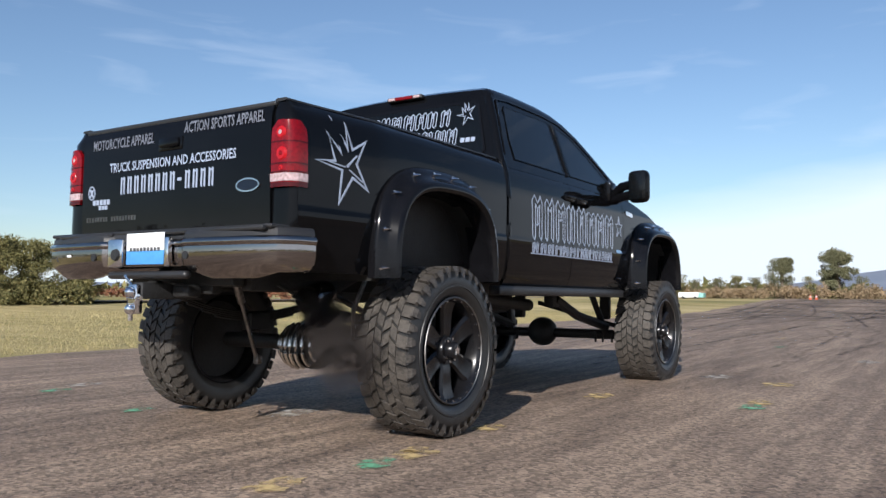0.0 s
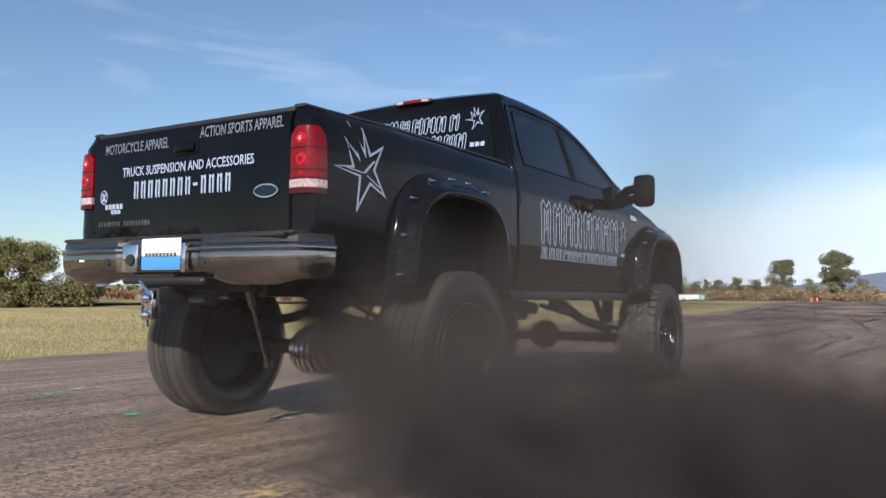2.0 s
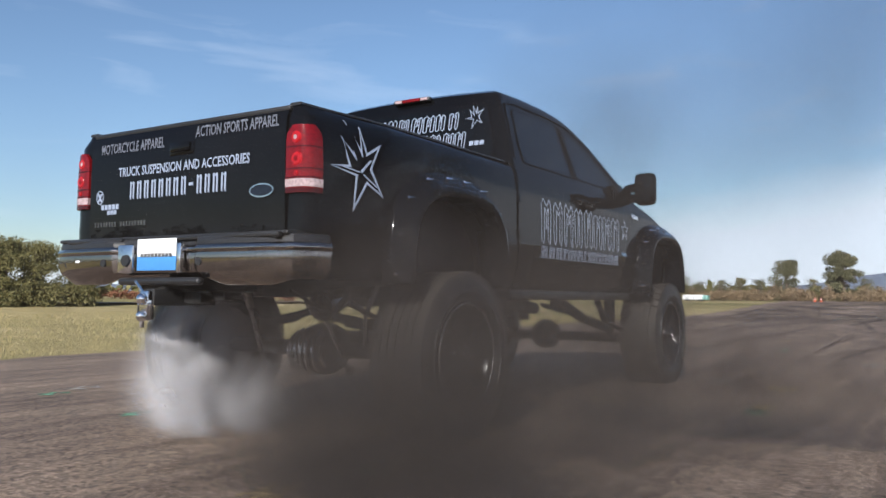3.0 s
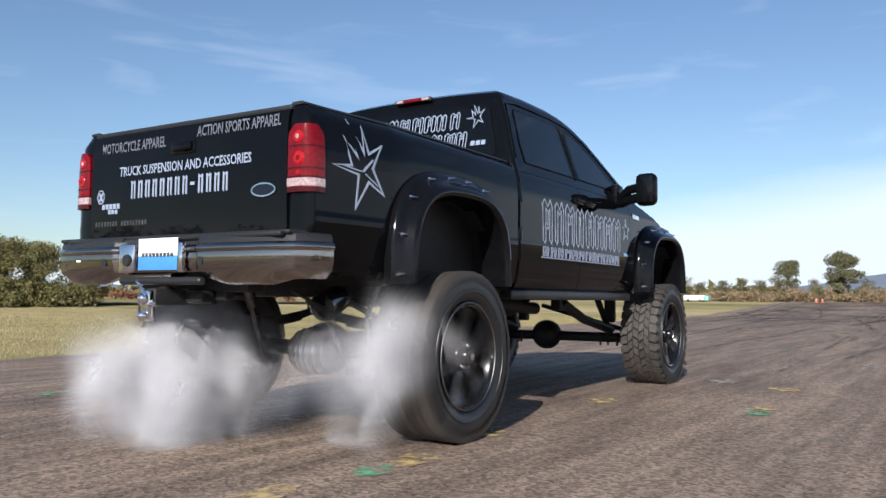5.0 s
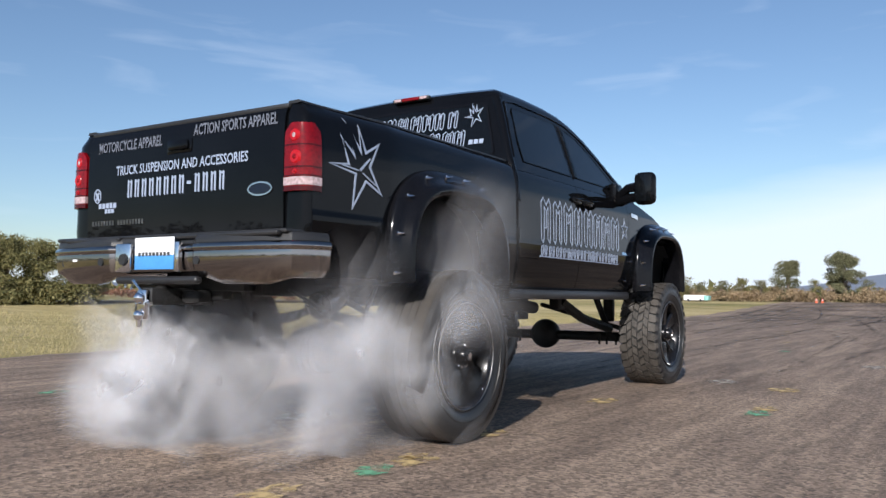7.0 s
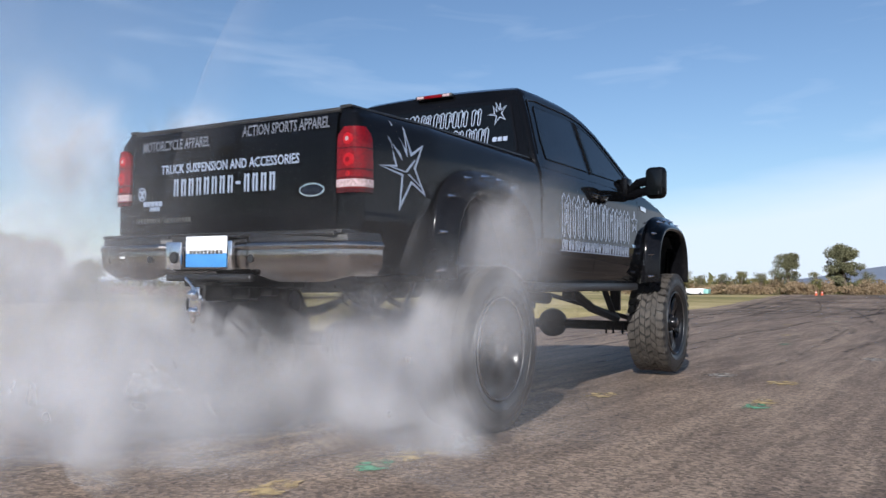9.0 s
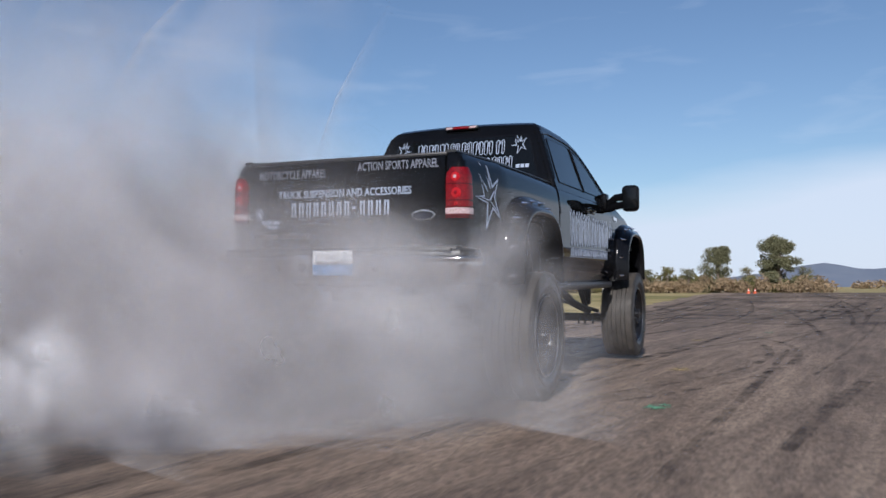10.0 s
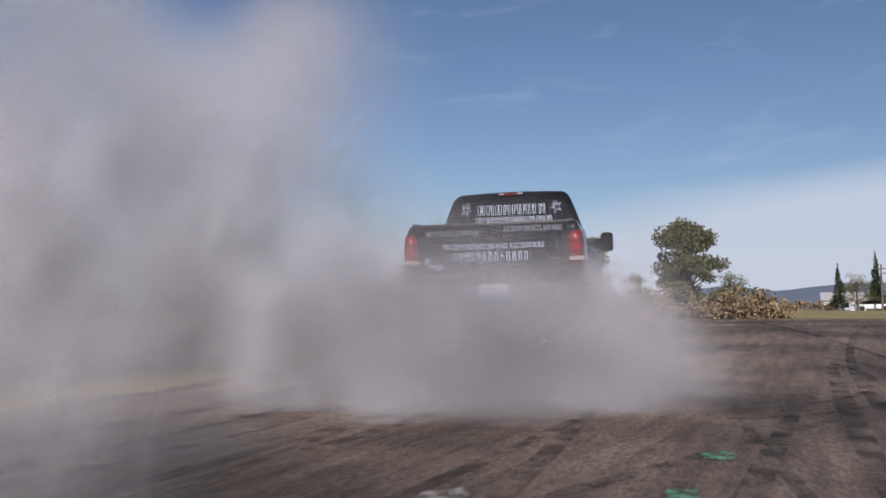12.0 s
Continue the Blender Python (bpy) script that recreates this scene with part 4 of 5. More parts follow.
def strip(bm, pts, w, z, surface=rise):
    """A flat band of width w along pts."""
    a, b = [], []
    n = len(pts)
    for i, p in enumerate(pts):
        d = (Vector(pts[min(i + 1, n - 1)]) - Vector(pts[max(i - 1, 0)])).normalized()
        nx, ny = -d.y, d.x
        ww = w * (0.6 + 0.4 * math.sin(math.pi * (i + 0.5) / n))
        a.append(bm.verts.new((p[0] + nx * ww / 2, p[1] + ny * ww / 2, surface(*p) + z)))
        b.append(bm.verts.new((p[0] - nx * ww / 2, p[1] - ny * ww / 2, surface(*p) + z)))
    skin(bm, [a, b])


bm = bmesh.new()
rows = []
for y in np.linspace(-60, 54.5, 150):
    x0 = -6.8 + 0.10 * math.sin(y * 1.7) + 0.07 * math.sin(y * 4.1 + 1)
    rows.append([bm.verts.new((x, y, rise(x, y))) for x in [x0] + list(np.linspace(-5, 45, 18))])
skin(bm, rows)
tagged(part("runway", bm, ASPHALT), "worn brown-grey asphalt runway with tyre streaks", "runway", kind="structure")
bm = bmesh.new()
strip(bm, [(-60, -20), (-48, 0), (-37, 21), (-30, 33), (-22, 50)], 4.0, 0.012)
tagged(part("side_road", bm, ASPHALT), "narrow grey taxiway across the field", "road", kind="structure")

# dark rubber left on the asphalt
def stain(name, color, cover, scale):
    m = bpy.data.materials.new(name)
    m.use_nodes = True
    n, l = m.node_tree.nodes, m.node_tree.links
    b = n["Principled BSDF"]
    b.inputs["Base Color"].default_value = (*color, 1)
    b.inputs["Roughness"].default_value = 0.8
    tc, tx = n.new("ShaderNodeTexCoord"), n.new("ShaderNodeTexNoise")
    tx.inputs["Scale"].default_value, tx.inputs["Detail"].default_value = scale, 6.0
    l.new(tc.outputs["Object"], tx.inputs[0])
    rp = n.new("ShaderNodeValToRGB")
    rp.color_ramp.elements[0].position, rp.color_ramp.elements[1].position = 0.40, 0.62
    rp.color_ramp.elements[0].color, rp.color_ramp.elements[1].color = (0, 0, 0, 1), (cover, cover, cover, 1)
    l.new(tx.outputs[0], rp.inputs[0])
    l.new(rp.outputs[0], b.inputs["Alpha"])
    return m


SKID = stain("rubber_streak", (0.035, 0.030, 0.027), 0.42, 3.0)
rr = random.Random(21)


def tyre_mark(pts, w, z):
    bm = bmesh.new()
    strip(bm, pts, w, z)
    tagged(part("tyre_mark", bm, SKID), "dark curved rubber streak on the asphalt", "tyre mark", "tyre marks")


for k in range(46):
    x, y = rr.uniform(-5.5, 3.2), rr.uniform(4, 32)
    L, bend, sl = rr.uniform(6, 24), rr.uniform(-0.03, 0.05), rr.uniform(-0.12, 0.08)
    tyre_mark([(x + sl * q + bend * q * q * 0.2, y + q) for q in np.linspace(0, L, 14)], rr.uniform(0.06, 0.22), 0.0045 + k * 0.00005)
for cx, cy, r0, a0, a1 in ((-1.6, 37.2, 1.9, -1.4, 1.5), (-3.0, 14.0, 4.2, -0.6, 1.2), (-1.0, 42, 4.5, -1.2, 1.0)):
    for o in (0, 0.34):
        tyre_mark([(cx + (r0 + o) * math.cos(a), cy + (r0 + o) * 1.6 * math.sin(a)) for a in np.linspace(a0, a1, 22)], 0.10, 0.0072 + o * 0.001)
bm = bmesh.new()
rows = []
for y in np.linspace(24, 53.5, 40):
    rows.append([bm.verts.new((x + 0.5 * math.sin(y * 0.8), y, rise(x, y) + 0.0035)) for x in np.linspace(-5.8, 13, 10)])
skin(bm, rows)
tagged(part("rubbered_surface", bm, stain("rubber_film", (0.045, 0.040, 0.037), 0.36, 0.45)), "asphalt darkened by a film of tyre rubber", "tyre marks", kind="stuff")

# sprayed survey marks
YELLOW, GREEN, PALE = (stain(n, c, 0.95, 9.0) for n, c in (("yellow_spray", (0.55, 0.40, 0.18)), ("green_spray", (0.14, 0.38, 0.22)), ("pale_spray", (0.42, 0.38, 0.33))))
MARKS = [(1.26, -1.59, YELLOW, 0.13), (1.37, -0.71, YELLOW, 0.12), (1.30, -0.62, YELLOW, 0.08), (1.27, 0.20, YELLOW, 0.11), (1.24, 2.0, YELLOW, 0.14), (2.24, 3.68, YELLOW, 0.17), (2.38, 2.32, YELLOW, 0.12),
         (1.34, -1.01, GREEN, 0.11), (2.39, 2.03, GREEN, 0.12), (-1.09, -0.53, GREEN, 0.10), (-2.58, -0.23, GREEN, 0.12), (-2.76, 0.14, PALE, 0.16), (-0.12, -0.04, PALE, 0.17), (1.62, 4.07, PALE, 0.18),
         (-1.93, 30.56, PALE, 0.16), (-0.91, 31.04, GREEN, 0.10), (-0.85, 32.14, GREEN, 0.12), (-2.0, 41.67, PALE, 0.25), (1.1, 9.8, GREEN, 0.12), (0.6, 12.6, YELLOW, 0.14), (-0.3, 17.5, YELLOW, 0.14), (0.4, 20.4, GREEN, 0.12), (-0.6, 24.2, YELLOW, 0.14), (2.6, 7.4, PALE, 0.2)]
for i, (x, y, mat, r) in enumerate(MARKS):
    if y < 6:
        x, y = EYE0.x + (x - EYE0.x) * 1.045, EYE0.y + (y - EYE0.y) * 1.045
    bm = bmesh.new()
    ring = []
    for k in range(22):
        a = k * math.pi / 11
        q = 0.85 * r * (0.75 + 0.5 * rr.random())
        ring.append(bm.verts.new((q * math.cos(a) * 0.9, q * math.sin(a) * 1.5, 0)))
    bm.faces.new(ring)
    name = {YELLOW: "yellow", GREEN: "green", PALE: "pale"}[mat]
    ob = part("paint_mark", bm, mat, smooth=0)
    ob.location = (x, y, rise(x, y) + 0.009)
    tagged(ob, "small faded %s spray-paint mark on the asphalt" % name, "paint mark", "survey marks")


# ---- plants ----
def leaf_material(name, dark, light):
    m = bpy.data.materials.new(name)
    m.use_nodes = True
    n, l = m.node_tree.nodes, m.node_tree.links
    b = n["Principled BSDF"]
    b.inputs["Roughness"].default_value = 0.7
    b.inputs["Specular IOR Level"].default_value = 0.2
    g, rp = n.new("ShaderNodeNewGeometry"), n.new("ShaderNodeValToRGB")
    rp.color_ramp.elements[0].color, rp.color_ramp.elements[1].color = (*dark, 1), (*light, 1)
    l.new(g.outputs["Random Per Island"], rp.inputs[0])
    l.new(rp.outputs[0], b.inputs["Base Color"])
    return m


LEAF = leaf_material("eucalyptus_leaves", (0.055, 0.060, 0.030), (0.20, 0.19, 0.105))
OLIVE = leaf_material("olive_leaves", (0.065, 0.070, 0.025), (0.24, 0.21, 0.09))
BRUSH = leaf_material("dry_brush", (0.16, 0.115, 0.07), (0.38, 0.28, 0.17))
RUST = leaf_material("rusty_brush", (0.14, 0.055, 0.03), (0.27, 0.13, 0.075))
DARKLEAF = leaf_material("conifer_needles", (0.014, 0.022, 0.012), (0.045, 0.060, 0.028))
BARK = material("bark", (0.17, 0.13, 0.10), 0.9, vary=0.4, scale=5, fine=40, bump=0.6)


def leaves(name, blobs, count, size, mat, parent, seed):
    """Many small leaves in clumps; blobs are (centre, radii)."""
    g = np.random.default_rng(seed)
    vol = np.array([b[1][0] * b[1][2] for b in blobs])
    pick = g.choice(len(blobs), count, p=vol / vol.sum())
    cen, rad = np.array([b[0] for b in blobs])[pick], np.array([b[1] for b in blobs])[pick]
    d = g.normal(size=(count, 3))
    d /= np.linalg.norm(d, axis=1)[:, None]
    pos = cen + d * rad * (g.random((count, 1)) ** 0.4) * (0.85 + 0.3 * g.random((count, 1)))
    u = g.normal(size=(count, 3))
    u /= np.linalg.norm(u, axis=1)[:, None]
    v = np.cross(u, g.normal(size=(count, 3)))
    v /= np.linalg.norm(v, axis=1)[:, None]
    s = size * (0.6 + 0.8 * g.random((count, 1)))
    quads = np.stack([pos - u * s, pos - v * s * 0.45, pos + u * s, pos + v * s * 0.45], 1).reshape(-1, 3)
    me = bpy.data.meshes.new(name)
    me.from_pydata(quads.tolist(), [], (np.arange(count * 4).reshape(-1, 4)).tolist())
    me.materials.append(mat)
    ob = new(name, me)
    if parent:
        ob.parent = parent
    return ob


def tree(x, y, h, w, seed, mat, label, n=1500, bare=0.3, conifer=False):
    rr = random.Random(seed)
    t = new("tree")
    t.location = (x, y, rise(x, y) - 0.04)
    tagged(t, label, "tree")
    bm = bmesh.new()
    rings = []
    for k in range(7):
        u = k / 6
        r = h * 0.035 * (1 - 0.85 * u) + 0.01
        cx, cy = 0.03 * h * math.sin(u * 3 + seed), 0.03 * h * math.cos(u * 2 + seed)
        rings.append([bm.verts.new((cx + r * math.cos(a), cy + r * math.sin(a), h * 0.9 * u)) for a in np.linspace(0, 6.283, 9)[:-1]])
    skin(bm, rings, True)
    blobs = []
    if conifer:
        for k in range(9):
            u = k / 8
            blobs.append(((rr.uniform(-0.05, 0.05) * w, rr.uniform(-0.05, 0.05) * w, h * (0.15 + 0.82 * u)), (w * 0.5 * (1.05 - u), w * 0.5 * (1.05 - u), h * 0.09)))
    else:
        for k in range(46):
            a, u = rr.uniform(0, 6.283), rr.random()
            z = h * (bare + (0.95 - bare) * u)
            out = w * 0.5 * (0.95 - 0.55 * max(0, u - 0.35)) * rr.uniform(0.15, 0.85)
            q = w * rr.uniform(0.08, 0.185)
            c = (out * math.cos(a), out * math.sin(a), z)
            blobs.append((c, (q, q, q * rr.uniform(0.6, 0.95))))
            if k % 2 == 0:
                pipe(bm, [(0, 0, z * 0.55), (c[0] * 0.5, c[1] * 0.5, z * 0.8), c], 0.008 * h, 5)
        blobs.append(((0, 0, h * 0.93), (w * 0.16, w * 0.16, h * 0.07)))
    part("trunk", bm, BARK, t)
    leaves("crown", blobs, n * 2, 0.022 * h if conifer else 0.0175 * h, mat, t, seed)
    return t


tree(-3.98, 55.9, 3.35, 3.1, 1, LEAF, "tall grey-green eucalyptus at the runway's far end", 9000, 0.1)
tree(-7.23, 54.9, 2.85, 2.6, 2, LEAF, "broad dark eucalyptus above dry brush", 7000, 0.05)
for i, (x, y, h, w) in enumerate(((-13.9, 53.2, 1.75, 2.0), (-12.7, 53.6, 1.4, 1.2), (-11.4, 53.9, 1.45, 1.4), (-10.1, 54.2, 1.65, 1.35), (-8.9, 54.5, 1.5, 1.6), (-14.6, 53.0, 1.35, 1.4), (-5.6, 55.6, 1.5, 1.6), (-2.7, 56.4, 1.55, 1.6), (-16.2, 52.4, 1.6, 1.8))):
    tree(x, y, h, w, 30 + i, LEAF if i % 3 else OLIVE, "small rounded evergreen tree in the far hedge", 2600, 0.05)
for i, (x, y, h, w) in enumerate(((3.2, 128, 5.2, 1.9), (8.2, 146, 7.4, 2.4), (12.6, 150, 6.0, 2.9))):
    tree(x, y, h, w, 60 + i, DARKLEAF, "dark narrow conifer beyond the field", 900, 0.1, True)
tree(5.6, 140, 4.6, 5.5, 71, OLIVE, "autumn-toned rounded tree beyond the field", 1400, 0.2)
for i, (x, y, h, w) in enumerate(((-36.5, 16.2, 3.6, 4.4), (-35.2, 18.6, 3.0, 3.6), (-38.6, 14.0, 4.0, 4.6), (-37.4, 15.3, 3.7, 4.2), (-35.9, 17.4, 3.2, 3.8), (-34.4, 20.6, 2.1, 2.8))):
    tree(x, y, h, w, 80 + i, OLIVE, "dense olive-green tree at the field's edge", 9000, 0.0)


def bushes(name, spots, mat, seed, label, size, per):
    g = random.Random(seed)
    blobs = []
    for x, y, r, h in spots:
        for _ in range(3):
            blobs.append(((x + g.uniform(-r, r) * 0.5, y + g.uniform(-r, r) * 0.5, rise(x, y) + h * g.uniform(0.25, 0.6)), (r * g.uniform(0.5, 0.9), r * 0.6, h * g.uniform(0.35, 0.5))))
    return tagged(leaves(name, blobs, per * len(spots), size, mat, None, seed), label, "bushes", kind="stuff")


g = random.Random(4)
bushes("brush_belt", [(x, 54.6 + 0.02 * x * x * 0 + g.uniform(-0.8, 0.8) + (x + 4) * 0.12, g.uniform(0.5, 0.9), g.uniform(0.65, 1.2)) for x in np.linspace(-19, -1.5, 40)], BRUSH, 5, "belt of dry brown brush before the trees", 0.075, 420)
bushes("green_brush", [(x, 55.6 + g.uniform(-0.6, 0.6) + (x + 4) * 0.12, g.uniform(0.4, 0.8), g.uniform(0.8, 1.35)) for x in np.linspace(-19, -2, 22)], OLIVE, 6, "olive-green shrubs among dry brush", 0.08, 420)
bushes("field_edge_shrubs", [(-37.6 + k * 0.42 + g.uniform(-0.3, 0.3), 13.2 + k * 0.72 + g.uniform(-0.3, 0.3), 0.9, g.uniform(1.2, 2.0)) for k in range(11)], OLIVE, 17, "olive-green shrubs filling the foot of the trees", 0.075, 900)
bushes("rust_hedge", [(-41.8 + k * 0.9, 26.0 + k * 0.55 + 0.6, 0.6, g.uniform(0.5, 0.85)) for k in range(-6, 12)], RUST, 7, "low rust-red hedge across the field", 0.09, 300)
bushes("far_scrub", [(-4 + k * 1.6, 150 + g.uniform(-6, 6), 1.6, g.uniform(1.0, 2.0)) for k in range(0, 26)], BRUSH, 8, "low scrub beyond the runway's end", 0.22, 260)
# ring of woods, mostly unseen, added to darken reflections in the black paint
woods = []
for a in np.arange(100, 395, 2.2):
    b = radians(a + g.uniform(-0.8, 0.8))
    r = g.uniform(76, 92)
    low = 1.5 if a < 165 else 4.5
    woods.append((EYE0.x + r * math.cos(b), EYE0.y + r * math.sin(b), g.uniform(1.8, 3.0), low * g.uniform(0.7, 1.3)))
bushes("reflection_woods", woods, OLIVE, 9, "low woods added round the airfield, mostly unseen, to darken reflections", 0.42, 150)

# rough grass on the field's near edge
gg = np.random.default_rng(12)
N = 60000
far = gg.random(N) ** 1.6
px = -6.9 - far * 26 - gg.random(N) * 0.8
py = gg.uniform(-6, 46, N)
hh = 0.04 + 0.05 * gg.random(N) ** 2
ang = gg.uniform(0, 6.283, N)
wd = 0.005 + 0.012 * far
base = np.stack([px, py, np.full(N, -0.03)], 1)
side = np.stack([np.cos(ang) * wd, np.sin(ang) * wd, np.zeros(N)], 1)
tip = base + np.stack([gg.normal(0, 0.03, N), gg.normal(0, 0.03, N), hh], 1)
me = bpy.data.meshes.new("grass_tufts")
me.from_pydata(np.stack([base - side, base + side, tip], 1).reshape(-1, 3).tolist(), [], np.arange(N * 3).reshape(-1, 3).tolist())
me.materials.append(leaf_material("grass_blades", (0.24, 0.215, 0.085), (0.46, 0.37, 0.19)))
tagged(new("grass_tufts", me), "rough dry grass with green patches", "grass", kind="stuff")

# hills; distance haze is put into their blue-grey base colour
HAZED_HILL = ground_material("haze_tinted_hills", [(0.35, (0.15, 0.185, 0.25)), (0.65, (0.21, 0.235, 0.28))], [(0.004, 0.6, False), (0.03, 0.4, False)], 0.1, 1.0)
bm = bmesh.new()
rows = [[], [], []]
for k in range(140):
    a = 60 + 130 * k / 139
    prof = lerp([(60, 30), (80, 46), (86, 40), (88.0, 42), (91.2, 29), (92, 29), (94.5, 41), (96.5, 34), (99, 20), (104, 12), (140, 10), (146, 16), (152, 10), (190, 12)], a)
    h = max(4, prof * 0.62 + 2.2 * noise.noise((k * 0.35, 0, 0)) + 1.0 * noise.noise((k * 1.3, 3, 0)))
    for j, (r, q) in enumerate(((760, -2), (860, 0.62), (930, 1.0))):
        rows[j].append(bm.verts.new((EYE0.x + r * math.cos(radians(a)), EYE0.y + r * math.sin(radians(a)), h * q if q > 0 else -2)))
skin(bm, rows)
tagged(part("hills", bm, HAZED_HILL), "hills on the horizon with haze put into their blue-grey colour", "hills", kind="structure")

# far small things
def cone(x, y):
    c = new("traffic_cone")
    c.location = (x, y, rise(x, y))
    tagged(c, "orange traffic cone with a pale collar", "traffic cone", "cones")
    bm = bmesh.new()
    tube(bm, (0, 0, 0.02), (0, 0, 0.27), 0.068, 0.018, 14)
    part("body", bm, material("cone_orange", (0.75, 0.12, 0.04), 0.5), c)
    bm = bmesh.new()
    box(bm, (0, 0, 0.012), (0.18, 0.18, 0.024), 0.006)
    part("base", bm, material("cone_base", (0.6, 0.10, 0.04), 0.6), c)
    bm = bmesh.new()
    tube(bm, (0, 0, 0.15), (0, 0, 0.20), 0.047, 0.036, 14)
    part("collar", bm, WHITE, c)
    return c


first_cone = cone(-4.75, 50.2)
copy_thing(first_cone, Matrix.Translation((-4.45, 50.4, rise(-4.45, 50.4))))
# the field's shed, built in miniature; the wheels are added
shed = new("miniature_shed")
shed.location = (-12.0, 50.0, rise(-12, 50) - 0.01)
tagged(shed, "white and teal shed in the field, built as a miniature trailer", "trailer")
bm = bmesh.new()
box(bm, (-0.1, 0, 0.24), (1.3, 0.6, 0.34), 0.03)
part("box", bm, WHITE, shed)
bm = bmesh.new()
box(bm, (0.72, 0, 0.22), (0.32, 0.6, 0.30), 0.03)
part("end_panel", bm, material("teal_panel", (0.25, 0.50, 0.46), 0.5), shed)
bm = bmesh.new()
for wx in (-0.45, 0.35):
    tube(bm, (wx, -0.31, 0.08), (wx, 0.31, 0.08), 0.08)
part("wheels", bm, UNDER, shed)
house = new("farm_house")
house.location = (4.4, 148, 0.45)
tagged(house, "small white farm house with a pale gabled roof", "house")
bm = bmesh.new()
box(bm, (0, 0, 0.75), (5.0, 4.0, 1.5))
part("wall", bm, WHITE, house)
bm = bmesh.new()
a = [bm.verts.new(p) for p in ((-2.8, -2.3, 1.45), (2.8, -2.3, 1.45), (2.8, 0, 2.5), (-2.8, 0, 2.5), (-2.8, 2.3, 1.45), (2.8, 2.3, 1.45))]
bm.faces.new((a[0], a[1], a[2], a[3]))
bm.faces.new((a[3], a[2], a[5], a[4]))
solid(bm, 0.1)
part("roof", bm, material("pale_roof", (0.5, 0.48, 0.46), 0.7), house)
bm = bmesh.new()
for wx in (-1.4, 0.2, 1.6):
    box(bm, (wx, -2.02, 0.8), (0.7, 0.06, 0.7))
part("windows", bm, TINT, house)


def car(x, y, mat, label):
    c = new("parked_car")
    c.location = (x, y, 0.47)
    tagged(c, label, "car", "cars by the house")
    bm = bmesh.new()
    box(bm, (0, 0, 0.55), (4.2, 1.7, 0.6), 0.15)
    part("body", bm, mat, c)
    bm = bmesh.new()
    box(bm, (-0.2, 0, 1.0), (2.2, 1.5, 0.5), 0.18)
    part("cabin", bm, TINT, c)
    for wx in (-1.3, 1.3):
        for wy in (-0.78, 0.78):
            bm = bmesh.new()
            tube(bm, (wx, wy - 0.1, 0.31), (wx, wy + 0.1, 0.31), 0.31, seg=16)
            part("wheel", bm, SIDEWALL, c)


car(7.4, 141, WHITE, "white car parked by the far house")
car(10.5, 143, material("silver_car", (0.45, 0.46, 0.48), 0.3, 0.6), "silver car parked beside the far scrub")
for x, y, h in ((8.2, 138, 5.6), (9.4, 142, 5.2)):
    p = new("utility_pole")
    p.location = (x, y, 0.45)
    tagged(p, "weathered wooden utility pole with a crossarm", "utility pole", "poles")
    bm = bmesh.new()
    tube(bm, (0, 0, 0), (0, 0, h), 0.13, 0.09, 10)
    part("post", bm, BARK, p)
    bm = bmesh.new()
    box(bm, (0, 0, h - 0.5), (1.4, 0.1, 0.12))
    part("crossarm", bm, BARK, p)


